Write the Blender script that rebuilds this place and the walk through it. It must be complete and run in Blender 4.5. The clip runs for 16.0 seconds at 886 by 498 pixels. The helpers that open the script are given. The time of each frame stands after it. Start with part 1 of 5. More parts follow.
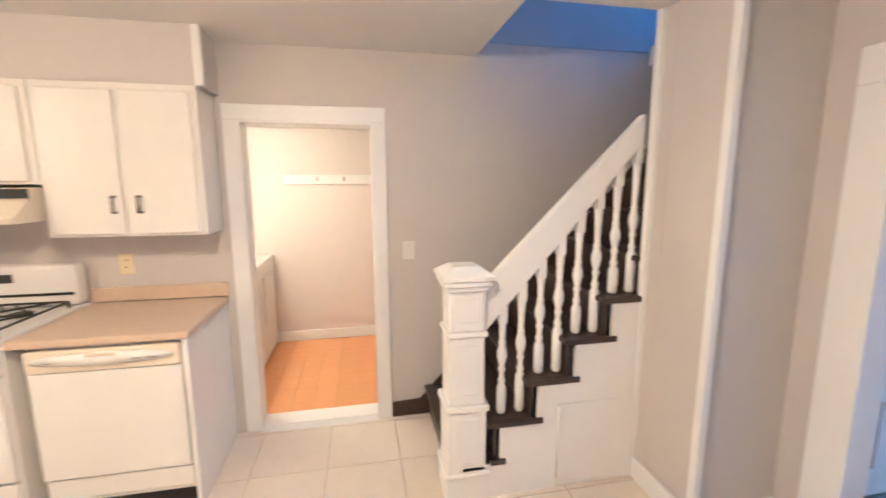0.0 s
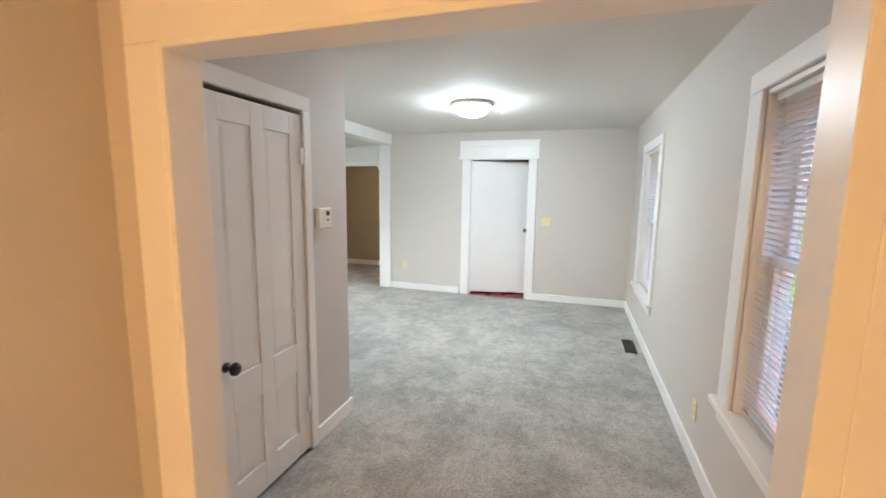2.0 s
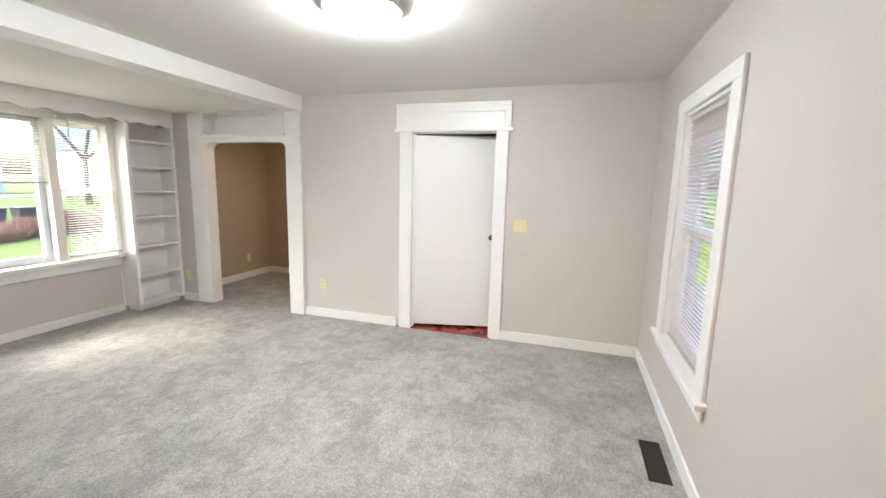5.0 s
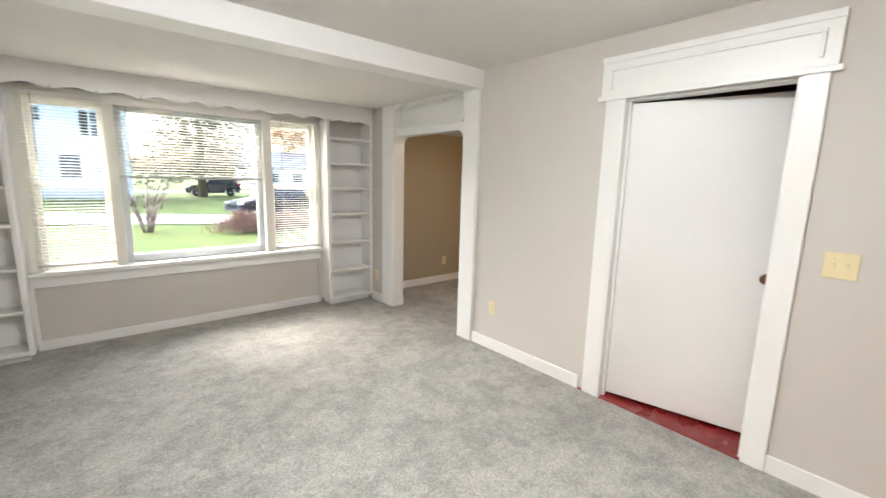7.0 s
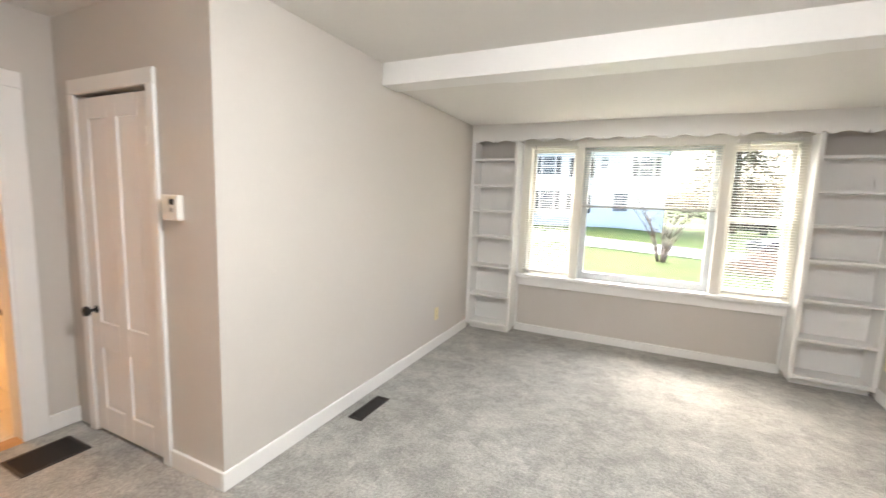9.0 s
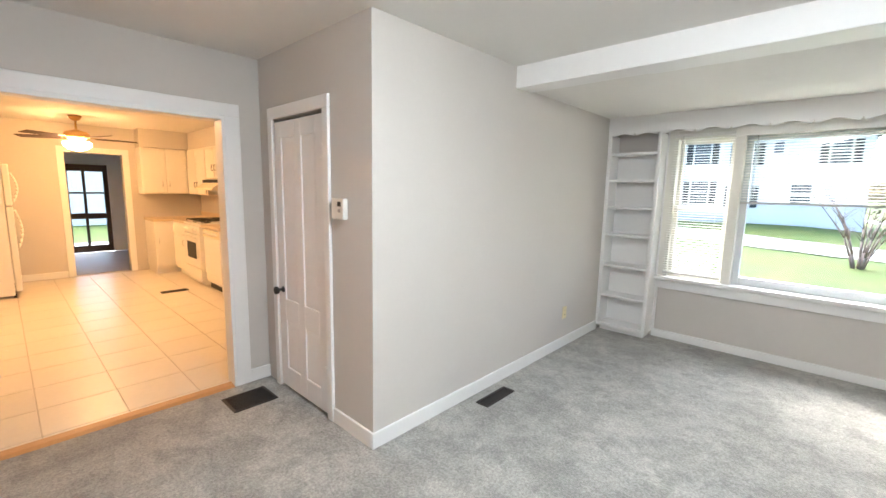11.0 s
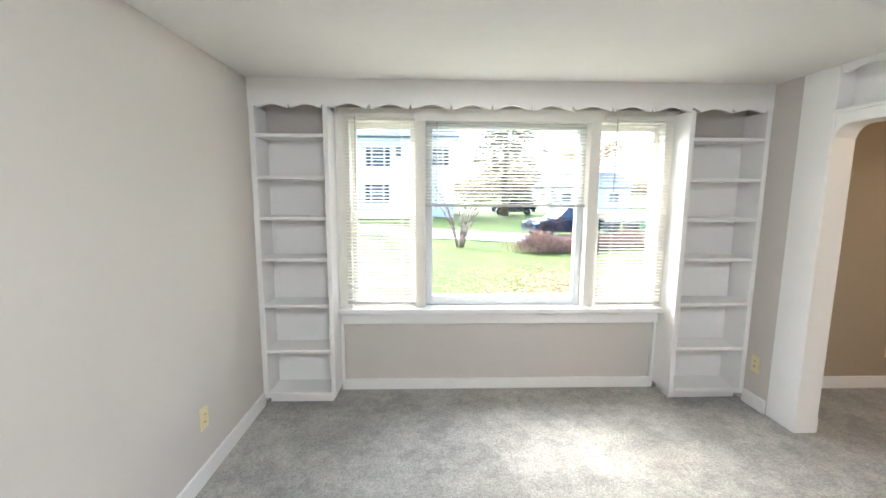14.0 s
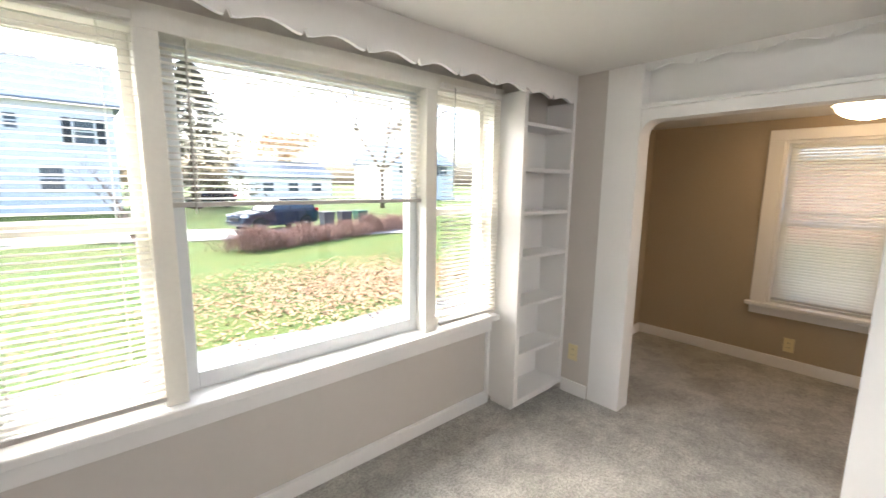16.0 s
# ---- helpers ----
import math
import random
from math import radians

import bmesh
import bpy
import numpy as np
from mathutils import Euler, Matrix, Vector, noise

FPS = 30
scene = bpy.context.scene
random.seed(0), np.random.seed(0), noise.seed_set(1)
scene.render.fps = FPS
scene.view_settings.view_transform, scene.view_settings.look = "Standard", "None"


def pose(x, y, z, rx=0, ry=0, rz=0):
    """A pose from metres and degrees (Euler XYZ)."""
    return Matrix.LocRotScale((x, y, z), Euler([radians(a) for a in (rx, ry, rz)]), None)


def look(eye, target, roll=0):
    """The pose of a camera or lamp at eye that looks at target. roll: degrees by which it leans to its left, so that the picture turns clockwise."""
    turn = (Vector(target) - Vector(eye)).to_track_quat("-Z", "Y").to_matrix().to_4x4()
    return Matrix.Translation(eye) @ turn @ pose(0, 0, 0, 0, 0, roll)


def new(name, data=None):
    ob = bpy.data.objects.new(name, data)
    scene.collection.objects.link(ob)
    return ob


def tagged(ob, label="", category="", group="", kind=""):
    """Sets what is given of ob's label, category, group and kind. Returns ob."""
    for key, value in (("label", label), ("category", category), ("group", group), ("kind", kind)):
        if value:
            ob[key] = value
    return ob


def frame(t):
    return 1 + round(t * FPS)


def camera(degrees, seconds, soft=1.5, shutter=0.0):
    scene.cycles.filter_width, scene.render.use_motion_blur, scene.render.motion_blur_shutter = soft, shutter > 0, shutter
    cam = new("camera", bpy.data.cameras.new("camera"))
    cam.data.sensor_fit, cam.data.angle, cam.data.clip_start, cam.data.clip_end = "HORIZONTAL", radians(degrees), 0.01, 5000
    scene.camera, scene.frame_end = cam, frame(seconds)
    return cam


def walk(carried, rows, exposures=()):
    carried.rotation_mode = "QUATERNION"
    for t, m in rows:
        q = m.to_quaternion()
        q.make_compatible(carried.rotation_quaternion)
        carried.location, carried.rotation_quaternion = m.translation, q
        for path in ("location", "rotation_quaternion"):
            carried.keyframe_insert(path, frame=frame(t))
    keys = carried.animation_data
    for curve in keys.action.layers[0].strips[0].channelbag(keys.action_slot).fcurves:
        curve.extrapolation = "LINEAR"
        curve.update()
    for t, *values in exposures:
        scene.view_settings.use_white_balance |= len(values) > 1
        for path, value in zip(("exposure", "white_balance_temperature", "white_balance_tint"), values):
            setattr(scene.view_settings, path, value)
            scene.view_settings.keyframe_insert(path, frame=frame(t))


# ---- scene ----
cam = camera(93.9, 16.0, shutter=0.25)
LOOK = [(0.0, 3.5, 3550, 2), (0.5, 3.42, 3950, 3), (1.0, 3.25, 4900, 4), (1.5, 3.28, 5400, 5), (2.0, 3.3, 5450, 4), (3.2, 3.3, 5500, 5), (5.3, 3.34, 5900, 8), (6.0, 3.2, 5950, 8), (6.5, 3.3, 5950, 8), (8.0, 3.35, 5950, 8), (9.0, 3.55, 6100, 10), (9.7, 3.4, 6000, 9), (11.8, 3.55, 5500, 6), (12.5, 3.55, 5500, 6), (13.5, 3.6, 5550, 7), (14.5, 3.55, 5700, 8), (16.0, 3.22, 6000, 11)]
PATH = [
    (0, (0.1, 0.009, 1.546), (0.482, 1.947, 1.235), -0.2),
    (0.5, (0.334, -0.001, 1.553), (1.293, 1.729, 1.255), 0.6),
    (1, (0.532, -0.06, 1.502), (1.973, 1.302, 1.241), 0.8),
    (1.5, (0.751, -0.05, 1.49), (2.493, 0.896, 1.225), 0.7),
    (2, (0.984, 0.015, 1.491), (2.873, 0.612, 1.216), 0.8),
    (2.5, (1.223, 0.011, 1.467), (3.167, 0.388, 1.184), 0.9),
    (3, (1.541, -0.01, 1.47), (3.499, 0.276, 1.179), 0.9),
    (3.2, (1.663, -0.005, 1.457), (3.623, 0.271, 1.172), 0.9),
    (5.3, (3.211, -0.041, 1.462), (5.055, 0.662, 1.14), 1.7),
    (5.5, (3.361, -0.041, 1.476), (5.164, 0.76, 1.146), 1.9),
    (6, (3.633, -0.045, 1.424), (5.326, 0.977, 1.125), 2.0),
    (6.5, (3.942, 0.056, 1.415), (5.48, 1.295, 1.102), 1.9),
    (7, (4.25, 0.152, 1.444), (5.526, 1.654, 1.108), 1.5),
    (7.5, (4.49, 0.153, 1.445), (5.384, 1.916, 1.136), 1.3),
    (8, (4.698, 0.232, 1.466), (5.101, 2.166, 1.158), 1.4),
    (8.5, (4.797, 0.273, 1.457), (4.575, 2.242, 1.18), 1.8),
    (9, (5.003, 0.191, 1.416), (4.151, 1.984, 1.174), 2.0),
    (9.5, (4.99, 0.072, 1.472), (3.725, 1.598, 1.207), 1.9),
    (9.7, (5.035, 0.027, 1.482), (3.633, 1.425, 1.198), 1.7),
    (11.8, (5.059, 0.269, 1.41), (3.879, 1.859, 1.128), -0.6),
    (12, (5.032, 0.39, 1.404), (3.988, 2.073, 1.13), -0.6),
    (12.5, (4.901, 0.699, 1.429), (4.198, 2.552, 1.157), -0.1),
    (13, (4.713, 0.988, 1.469), (4.339, 2.93, 1.172), 0.2),
    (13.5, (4.564, 1.271, 1.46), (4.401, 3.243, 1.171), 0.2),
    (14, (4.474, 1.613, 1.477), (4.539, 3.593, 1.207), 0.3),
    (14.5, (4.348, 1.921, 1.46), (4.681, 3.872, 1.177), 0.5),
    (15, (4.215, 2.231, 1.494), (4.823, 4.111, 1.185), 0.6),
    (15.5, (4.211, 2.556, 1.471), (5.137, 4.303, 1.171), 0.5),
    (16, (4.182, 2.815, 1.47), (5.497, 4.291, 1.165), 0.7),
]
walk(cam, [(t, look(eye, target, roll)) for t, eye, target, roll in PATH], LOOK)

# ---- light ----
world = bpy.data.worlds.new("world")
scene.world = world
world.use_nodes = True
wn = world.node_tree.nodes
sky = wn.new("ShaderNodeTexSky")
sky.sky_type = "NISHITA"
sky.sun_disc = False
sky.sun_elevation = radians(46)
sky.sun_rotation = radians(-28)
sky.air_density, sky.dust_density, sky.ozone_density = 1.0, 6.0, 0.6
wn["Background"].inputs["Strength"].default_value = 0.15
world.node_tree.links.new(sky.outputs["Color"], wn["Background"].inputs["Color"])
sun = new("sun", bpy.data.lights.new("sun", "SUN"))
sun.data.energy, sun.data.angle, sun.data.color = 1.35, radians(85), (1.0, 0.96, 0.90)
sun.matrix_world = look((0, 0, 20), (math.sin(radians(28)), -math.cos(radians(28)), 20 - math.tan(radians(46))))

WARM, NEUTRAL, DOME = (1.0, 0.50, 0.17), (1.0, 0.97, 0.92), 18.5

# ---- materials ----


def mat(name, colour, rough=0.5, metal=0.0, var=0.08, vscale=1.5, grain=0.05, gscale=60.0, bump=0.08, bscale=90.0, piece=0.0, coat=0.0, stretch=(1, 1, 1), rvar=0.12):
    """A surface with two scales of tone and a fine relief."""
    m = bpy.data.materials.new(name)
    m.use_nodes = True
    n, l = m.node_tree.nodes, m.node_tree.links
    b = n["Principled BSDF"]
    tc = n.new("ShaderNodeTexCoord")
    mp = n.new("ShaderNodeMapping")
    mp.inputs["Scale"].default_value = stretch
    l.new(tc.outputs["Object"], mp.inputs["Vector"])
    big, fine, rel = (n.new("ShaderNodeTexNoise") for _ in range(3))
    for t, s, d in ((big, vscale, 4), (fine, gscale, 3), (rel, bscale, 3)):
        t.inputs["Scale"].default_value, t.inputs["Detail"].default_value = s, d
        l.new(mp.outputs["Vector"], t.inputs["Vector"])
    tone = n.new("ShaderNodeMath")
    tone.operation = "MULTIPLY_ADD"
    l.new(big.outputs["Fac"], tone.inputs[0])
    tone.inputs[1].default_value, tone.inputs[2].default_value = 2 * var, 1 - var
    tone2 = n.new("ShaderNodeMath")
    tone2.operation = "MULTIPLY_ADD"
    l.new(fine.outputs["Fac"], tone2.inputs[0])
    tone2.inputs[1].default_value = 2 * grain
    l.new(tone.outputs[0], tone2.inputs[2])
    last = tone2
    if piece:
        info = n.new("ShaderNodeObjectInfo")
        tone3 = n.new("ShaderNodeMath")
        tone3.operation = "MULTIPLY_ADD"
        l.new(info.outputs["Random"], tone3.inputs[0])
        tone3.inputs[1].default_value = 2 * piece
        l.new(tone2.outputs[0], tone3.inputs[2])
        last = tone3
    sc = n.new("ShaderNodeVectorMath")
    sc.operation = "SCALE"
    sc.inputs[0].default_value = colour
    l.new(last.outputs[0], sc.inputs["Scale"])
    l.new(sc.outputs[0], b.inputs["Base Color"])
    rr = n.new("ShaderNodeMath")
    rr.operation = "MULTIPLY_ADD"
    l.new(big.outputs["Fac"], rr.inputs[0])
    rr.inputs[1].default_value, rr.inputs[2].default_value = rvar, rough - rvar / 2
    l.new(rr.outputs[0], b.inputs["Roughness"])
    b.inputs["Metallic"].default_value = metal
    b.inputs["Coat Weight"].default_value = coat
    if bump:
        bp = n.new("ShaderNodeBump")
        bp.inputs["Strength"].default_value, bp.inputs["Distance"].default_value = bump, 0.01
        l.new(rel.outputs["Fac"], bp.inputs["Height"])
        l.new(bp.outputs[0], b.inputs["Normal"])
    return m


def two_tone(name, c1, c2, scale, lo, hi, rough=0.9, bump=0.3, bscale=200.0, fine=0.2, fscale=150.0, stretch=(1, 1, 1)):
    """Patches of two colours, with grain and relief."""
    m = mat(name, (1, 1, 1), rough, 0, 0.0, 1, fine, fscale, bump, bscale, stretch=stretch)
    n, l = m.node_tree.nodes, m.node_tree.links
    b = n["Principled BSDF"]
    tc = n.new("ShaderNodeTexCoord")
    ns = n.new("ShaderNodeTexNoise")
    ns.inputs["Scale"].default_value, ns.inputs["Detail"].default_value, ns.inputs["Roughness"].default_value = scale, 6, 0.62
    l.new(tc.outputs["Object"], ns.inputs["Vector"])
    ramp = n.new("ShaderNodeValToRGB")
    ramp.color_ramp.elements[0].position, ramp.color_ramp.elements[1].position = lo, hi
    ramp.color_ramp.elements[0].color, ramp.color_ramp.elements[1].color = (*c1, 1), (*c2, 1)
    l.new(ns.outputs["Fac"], ramp.inputs[0])
    old = b.inputs["Base Color"].links[0].from_node
    l.new(ramp.outputs[0], old.inputs[0])
    return m


def glow(name, colour, strength, base=(0.9, 0.9, 0.88)):
    m = mat(name, base, 0.4, bump=0)
    b = m.node_tree.nodes["Principled BSDF"]
    b.inputs["Emission Color"].default_value = (*colour, 1)
    b.inputs["Emission Strength"].default_value = strength
    return m


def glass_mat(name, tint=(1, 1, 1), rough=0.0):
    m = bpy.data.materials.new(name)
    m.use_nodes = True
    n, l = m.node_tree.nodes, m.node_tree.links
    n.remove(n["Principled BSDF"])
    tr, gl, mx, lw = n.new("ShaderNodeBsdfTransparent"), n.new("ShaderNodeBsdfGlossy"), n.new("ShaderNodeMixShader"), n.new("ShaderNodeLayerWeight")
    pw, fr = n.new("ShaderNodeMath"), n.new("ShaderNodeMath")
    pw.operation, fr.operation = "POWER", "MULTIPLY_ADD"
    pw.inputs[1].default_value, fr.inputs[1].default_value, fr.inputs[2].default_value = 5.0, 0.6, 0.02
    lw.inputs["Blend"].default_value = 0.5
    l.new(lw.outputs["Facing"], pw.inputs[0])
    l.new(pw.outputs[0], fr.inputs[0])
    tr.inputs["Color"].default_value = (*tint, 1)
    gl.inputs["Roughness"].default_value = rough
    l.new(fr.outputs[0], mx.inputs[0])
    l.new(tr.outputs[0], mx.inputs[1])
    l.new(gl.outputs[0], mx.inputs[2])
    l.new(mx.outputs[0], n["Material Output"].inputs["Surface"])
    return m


def carpet_mat(name, colour):
    """Cut pile: tufts with dark gaps, and soft patches where the nap lies another way."""
    m = bpy.data.materials.new(name)
    m.use_nodes = True
    n, l = m.node_tree.nodes, m.node_tree.links
    b = n["Principled BSDF"]
    tc = n.new("ShaderNodeTexCoord")

    def noise_node(scale, detail, rough=0.5):
        t = n.new("ShaderNodeTexNoise")
        t.inputs["Scale"].default_value, t.inputs["Detail"].default_value, t.inputs["Roughness"].default_value = scale, detail, rough
        l.new(tc.outputs["Object"], t.inputs["Vector"])
        return t.outputs["Fac"]

    def ranged(fac, lo, hi, a, z):
        t = n.new("ShaderNodeMapRange")
        t.interpolation_type = "SMOOTHSTEP"
        for key, v in (("From Min", lo), ("From Max", hi), ("To Min", a), ("To Max", z)):
            t.inputs[key].default_value = v
        l.new(fac, t.inputs["Value"])
        return t.outputs["Result"]

    def times(p, q):
        t = n.new("ShaderNodeMath")
        t.operation = "MULTIPLY"
        l.new(p, t.inputs[0])
        l.new(q, t.inputs[1])
        return t.outputs[0]

    tuft = noise_node(70, 3, 0.70)
    tone = times(ranged(tuft, 0.34, 0.66, 0.77, 1.17), ranged(noise_node(160, 2), 0.3, 0.7, 0.90, 1.10))
    tone = times(tone, ranged(noise_node(1.1, 4), 0.36, 0.64, 0.92, 1.07))
    tone = times(tone, ranged(noise_node(3.4, 6, 0.70), 0.43, 0.56, 0.86, 1.07))
    tone = times(tone, ranged(noise_node(9.5, 5, 0.68), 0.42, 0.56, 0.90, 1.05))
    tone = times(tone, ranged(noise_node(24, 3, 0.6), 0.40, 0.58, 0.94, 1.04))
    sc = n.new("ShaderNodeVectorMath")
    sc.operation = "SCALE"
    sc.inputs[0].default_value = colour
    l.new(tone, sc.inputs["Scale"])
    l.new(sc.outputs[0], b.inputs["Base Color"])
    b.inputs["Roughness"].default_value = 0.95
    b.inputs["Sheen Weight"].default_value = 0.15
    bp = n.new("ShaderNodeBump")
    bp.inputs["Strength"].default_value, bp.inputs["Distance"].default_value = 1.0, 0.012
    l.new(tuft, bp.inputs["Height"])
    l.new(bp.outputs[0], b.inputs["Normal"])
    return m


GREIGE = mat("greige_wall_paint", (0.595, 0.558, 0.515), 0.62, var=0.035, vscale=0.9, grain=0.02, gscale=35, bump=0.10, bscale=160)
CEIL = mat("ceiling_paint", (0.75, 0.73, 0.69), 0.8, var=0.04, vscale=0.7, grain=0.02, gscale=25, bump=0.14, bscale=70)
WHITE = mat("white_trim_paint", (0.83, 0.82, 0.80), 0.38, var=0.03, vscale=2.5, grain=0.015, gscale=40, bump=0.05, bscale=45)
DOORWHITE = mat("white_door_paint", (0.80, 0.79, 0.78), 0.42, var=0.03, vscale=2.0, grain=0.02, gscale=30, bump=0.05, bscale=40)
CARPET = carpet_mat("grey_carpet_pile", (0.40, 0.388, 0.355))
TILE = mat("cream_floor_tile", (0.66, 0.60, 0.51), 0.30, var=0.05, vscale=4, grain=0.05, gscale=22, bump=0.06, bscale=30, piece=0.03)
GROUT = mat("tile_grout", (0.55, 0.49, 0.41), 0.9, bump=0.3, bscale=250)
ORANGEWOOD = mat("orange_wood_floor", (0.66, 0.33, 0.10), 0.40, var=0.12, vscale=2.5, grain=0.10, gscale=14, bump=0.05, bscale=30, stretch=(1, 6, 1), piece=0.06)
OAK = mat("oak_threshold_wood", (0.40, 0.22, 0.09), 0.45, var=0.2, vscale=5, grain=0.2, gscale=40, bump=0.15, stretch=(6, 1, 6))
DARKSTEP = mat("dark_brown_stair_paint", (0.035, 0.024, 0.019), 0.35, var=0.25, vscale=6, grain=0.2, gscale=60, bump=0.1)
REDFLOOR = mat("dark_red_floor_paint", (0.20, 0.018, 0.016), 0.28, var=0.2, vscale=5, grain=0.1, gscale=50, bump=0.12, bscale=25)
REDWALL = mat("dull_red_wall_paint", (0.16, 0.035, 0.03), 0.6, var=0.15)
APPLIANCE = mat("white_appliance_enamel", (0.82, 0.80, 0.75), 0.30, var=0.008, vscale=3, grain=0.005, bump=0.0, coat=0.2, rvar=0.02)
BISQUE = mat("bisque_plastic", (0.76, 0.68, 0.52), 0.42, var=0.04, bump=0.03)
CABINET = mat("cream_white_cabinet_paint", (0.78, 0.75, 0.69), 0.36, var=0.04, vscale=3, grain=0.02, bump=0.06, bscale=35)
LAMINATE = two_tone("tan_laminate", (0.55, 0.43, 0.29), (0.57, 0.455, 0.31), 30, 0.4, 0.6, 0.35, 0.03, 120, 0.08, 220)
BLACK = mat("black_iron", (0.012, 0.012, 0.012), 0.45, var=0.2, bump=0.1)
VENTMETAL = mat("dark_brown_vent_metal", (0.03, 0.024, 0.02), 0.45, metal=0.4, var=0.2, grain=0.2)
STEEL = mat("brushed_nickel", (0.55, 0.53, 0.50), 0.3, metal=1.0, var=0.1, bump=0.05)
OLDMETAL = mat("dull_dark_metal", (0.22, 0.20, 0.18), 0.45, metal=0.9, var=0.2, bump=0.05)
BRASS = mat("aged_brass", (0.45, 0.30, 0.12), 0.35, metal=1.0, var=0.15, bump=0.05)
BROWNKNOB = mat("brown_glazed_knob", (0.13, 0.045, 0.02), 0.2, var=0.2, coat=0.5)
IVORY = mat("ivory_plastic", (0.72, 0.63, 0.38), 0.35, var=0.03, bump=0.02)
OFFWHITE = mat("offwhite_plastic", (0.74, 0.72, 0.66), 0.4, var=0.02, bump=0.02)
SLOT = mat("dark_slot", (0.03, 0.03, 0.03), 0.6)
SLAT = mat("white_vinyl_slat", (0.84, 0.825, 0.78), 0.4, var=0.03, grain=0.01, bump=0.02, piece=0.015)
slat_nodes, slat_links = SLAT.node_tree.nodes, SLAT.node_tree.links
slat_thin, slat_mix = slat_nodes.new("ShaderNodeBsdfTranslucent"), slat_nodes.new("ShaderNodeMixShader")
slat_thin.inputs["Color"].default_value = (0.86, 0.84, 0.78, 1)
slat_mix.inputs[0].default_value = 0.45
slat_links.new(slat_nodes["Principled BSDF"].outputs[0], slat_mix.inputs[1])
slat_links.new(slat_thin.outputs[0], slat_mix.inputs[2])
slat_links.new(slat_mix.outputs[0], slat_nodes["Material Output"].inputs["Surface"])
CREAMSASH = mat("cream_window_sash_paint", (0.78, 0.76, 0.69), 0.4, var=0.03, bump=0.04)
GREYSASH = mat("grey_vinyl_sash", (0.60, 0.62, 0.62), 0.4, var=0.03, bump=0.03)
# Same vinyl as the slats, with the rail's shade put into its colour.
SHADEDRAIL = mat("shaded_vinyl_bottom_rail", (0.50, 0.48, 0.45), 0.5)
CORD = mat("grey_cord", (0.40, 0.38, 0.35), 0.7)
# Grey tint darkens the view outdoors, in place of a lower outdoor brightness.
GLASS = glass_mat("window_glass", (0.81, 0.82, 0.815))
LAMPGLASS = glow("white_lamp_glass", NEUTRAL, DOME)
WARMGLASS = glow("warm_lamp_glass", WARM, 10.0)
DOMEGLASS = glow("warm_kitchen_dome_glass", WARM, 22.0)
WARMGLASS2 = glow("warm_dome_glass", (1.0, 0.66, 0.34), 3.2)
LAUNDRYGLASS = glow("warm_bulb_glass", (1.0, 0.56, 0.20), 17.0)
FANBLADE = mat("dark_fan_blade_wood", (0.07, 0.04, 0.022), 0.5, var=0.2, stretch=(1, 8, 1))
# The blue of daylight from upstairs is put into this wall colour.
UPPERWALL = mat("daylight_blue_upper_wall", (0.42, 0.50, 0.58), 0.7, var=0.04, vscale=1)
BACKWALL = mat("white_back_room_paint", (0.70, 0.70, 0.70), 0.7, var=0.04)
GREYFLOOR = mat("grey_board_floor", (0.28, 0.25, 0.23), 0.5, var=0.15, grain=0.12, stretch=(6, 1, 1))
DARKWOOD = mat("dark_brown_door_wood", (0.05, 0.03, 0.02), 0.45, var=0.2, grain=0.2)

# ---- mesh helpers ----
BASE = {}


def box(bm, x0, x1, y0, y1, z0, z1, bevel=0.0):
    g = bmesh.ops.create_cube(bm, size=1.0, matrix=Matrix.LocRotScale(((x0 + x1) / 2, (y0 + y1) / 2, (z0 + z1) / 2), None, (abs(x1 - x0), abs(y1 - y0), abs(z1 - z0))))
    if bevel:
        bmesh.ops.bevel(bm, geom=list({e for v in g["verts"] for e in v.link_edges}), offset=bevel, segments=2, affect="EDGES", profile=0.5)
    return bm


def B(*boxes, bevel=0.0):
    bm = bmesh.new()
    for b in boxes:
        box(bm, *b, bevel=bevel)
    return bm


def lathe(profile, place, axis="z", segs=20, bm=None):
    """Turns a profile of (radius, height) about an axis through place."""
    bm = bm or bmesh.new()
    rings = []
    turn = {"z": Matrix.Identity(3), "y": Matrix.Rotation(radians(-90), 3, "X"), "x": Matrix.Rotation(radians(90), 3, "Y")}[axis]
    for r, h in profile:
        rings.append([bm.verts.new(Vector(place) + turn @ Vector((r * math.cos(a), r * math.sin(a), h))) for a in (2 * math.pi * i / segs for i in range(segs))])
    for a, b in zip(rings, rings[1:]):
        for i in range(segs):
            f = bm.faces.new((a[i], a[(i + 1) % segs], b[(i + 1) % segs], b[i]))
            f.smooth = True
    bm.faces.new(rings[0][::-1])
    bm.faces.new(rings[-1])
    return bm


def rod(bm, a, b, r, segs=8, r2=None):
    """A round bar from a to b."""
    a, b = Vector(a), Vector(b)
    q = (b - a).to_track_quat("Z", "Y").to_matrix()
    r2 = r if r2 is None else r2
    rings = [[bm.verts.new(p + q @ Vector((rr * math.cos(t), rr * math.sin(t), 0))) for t in (2 * math.pi * i / segs for i in range(segs))] for p, rr in ((a, r), (b, r2))]
    for i in range(segs):
        bm.faces.new((rings[0][i], rings[0][(i + 1) % segs], rings[1][(i + 1) % segs], rings[1][i])).smooth = True
    bm.faces.new(rings[0][::-1])
    bm.faces.new(rings[1])
    return bm


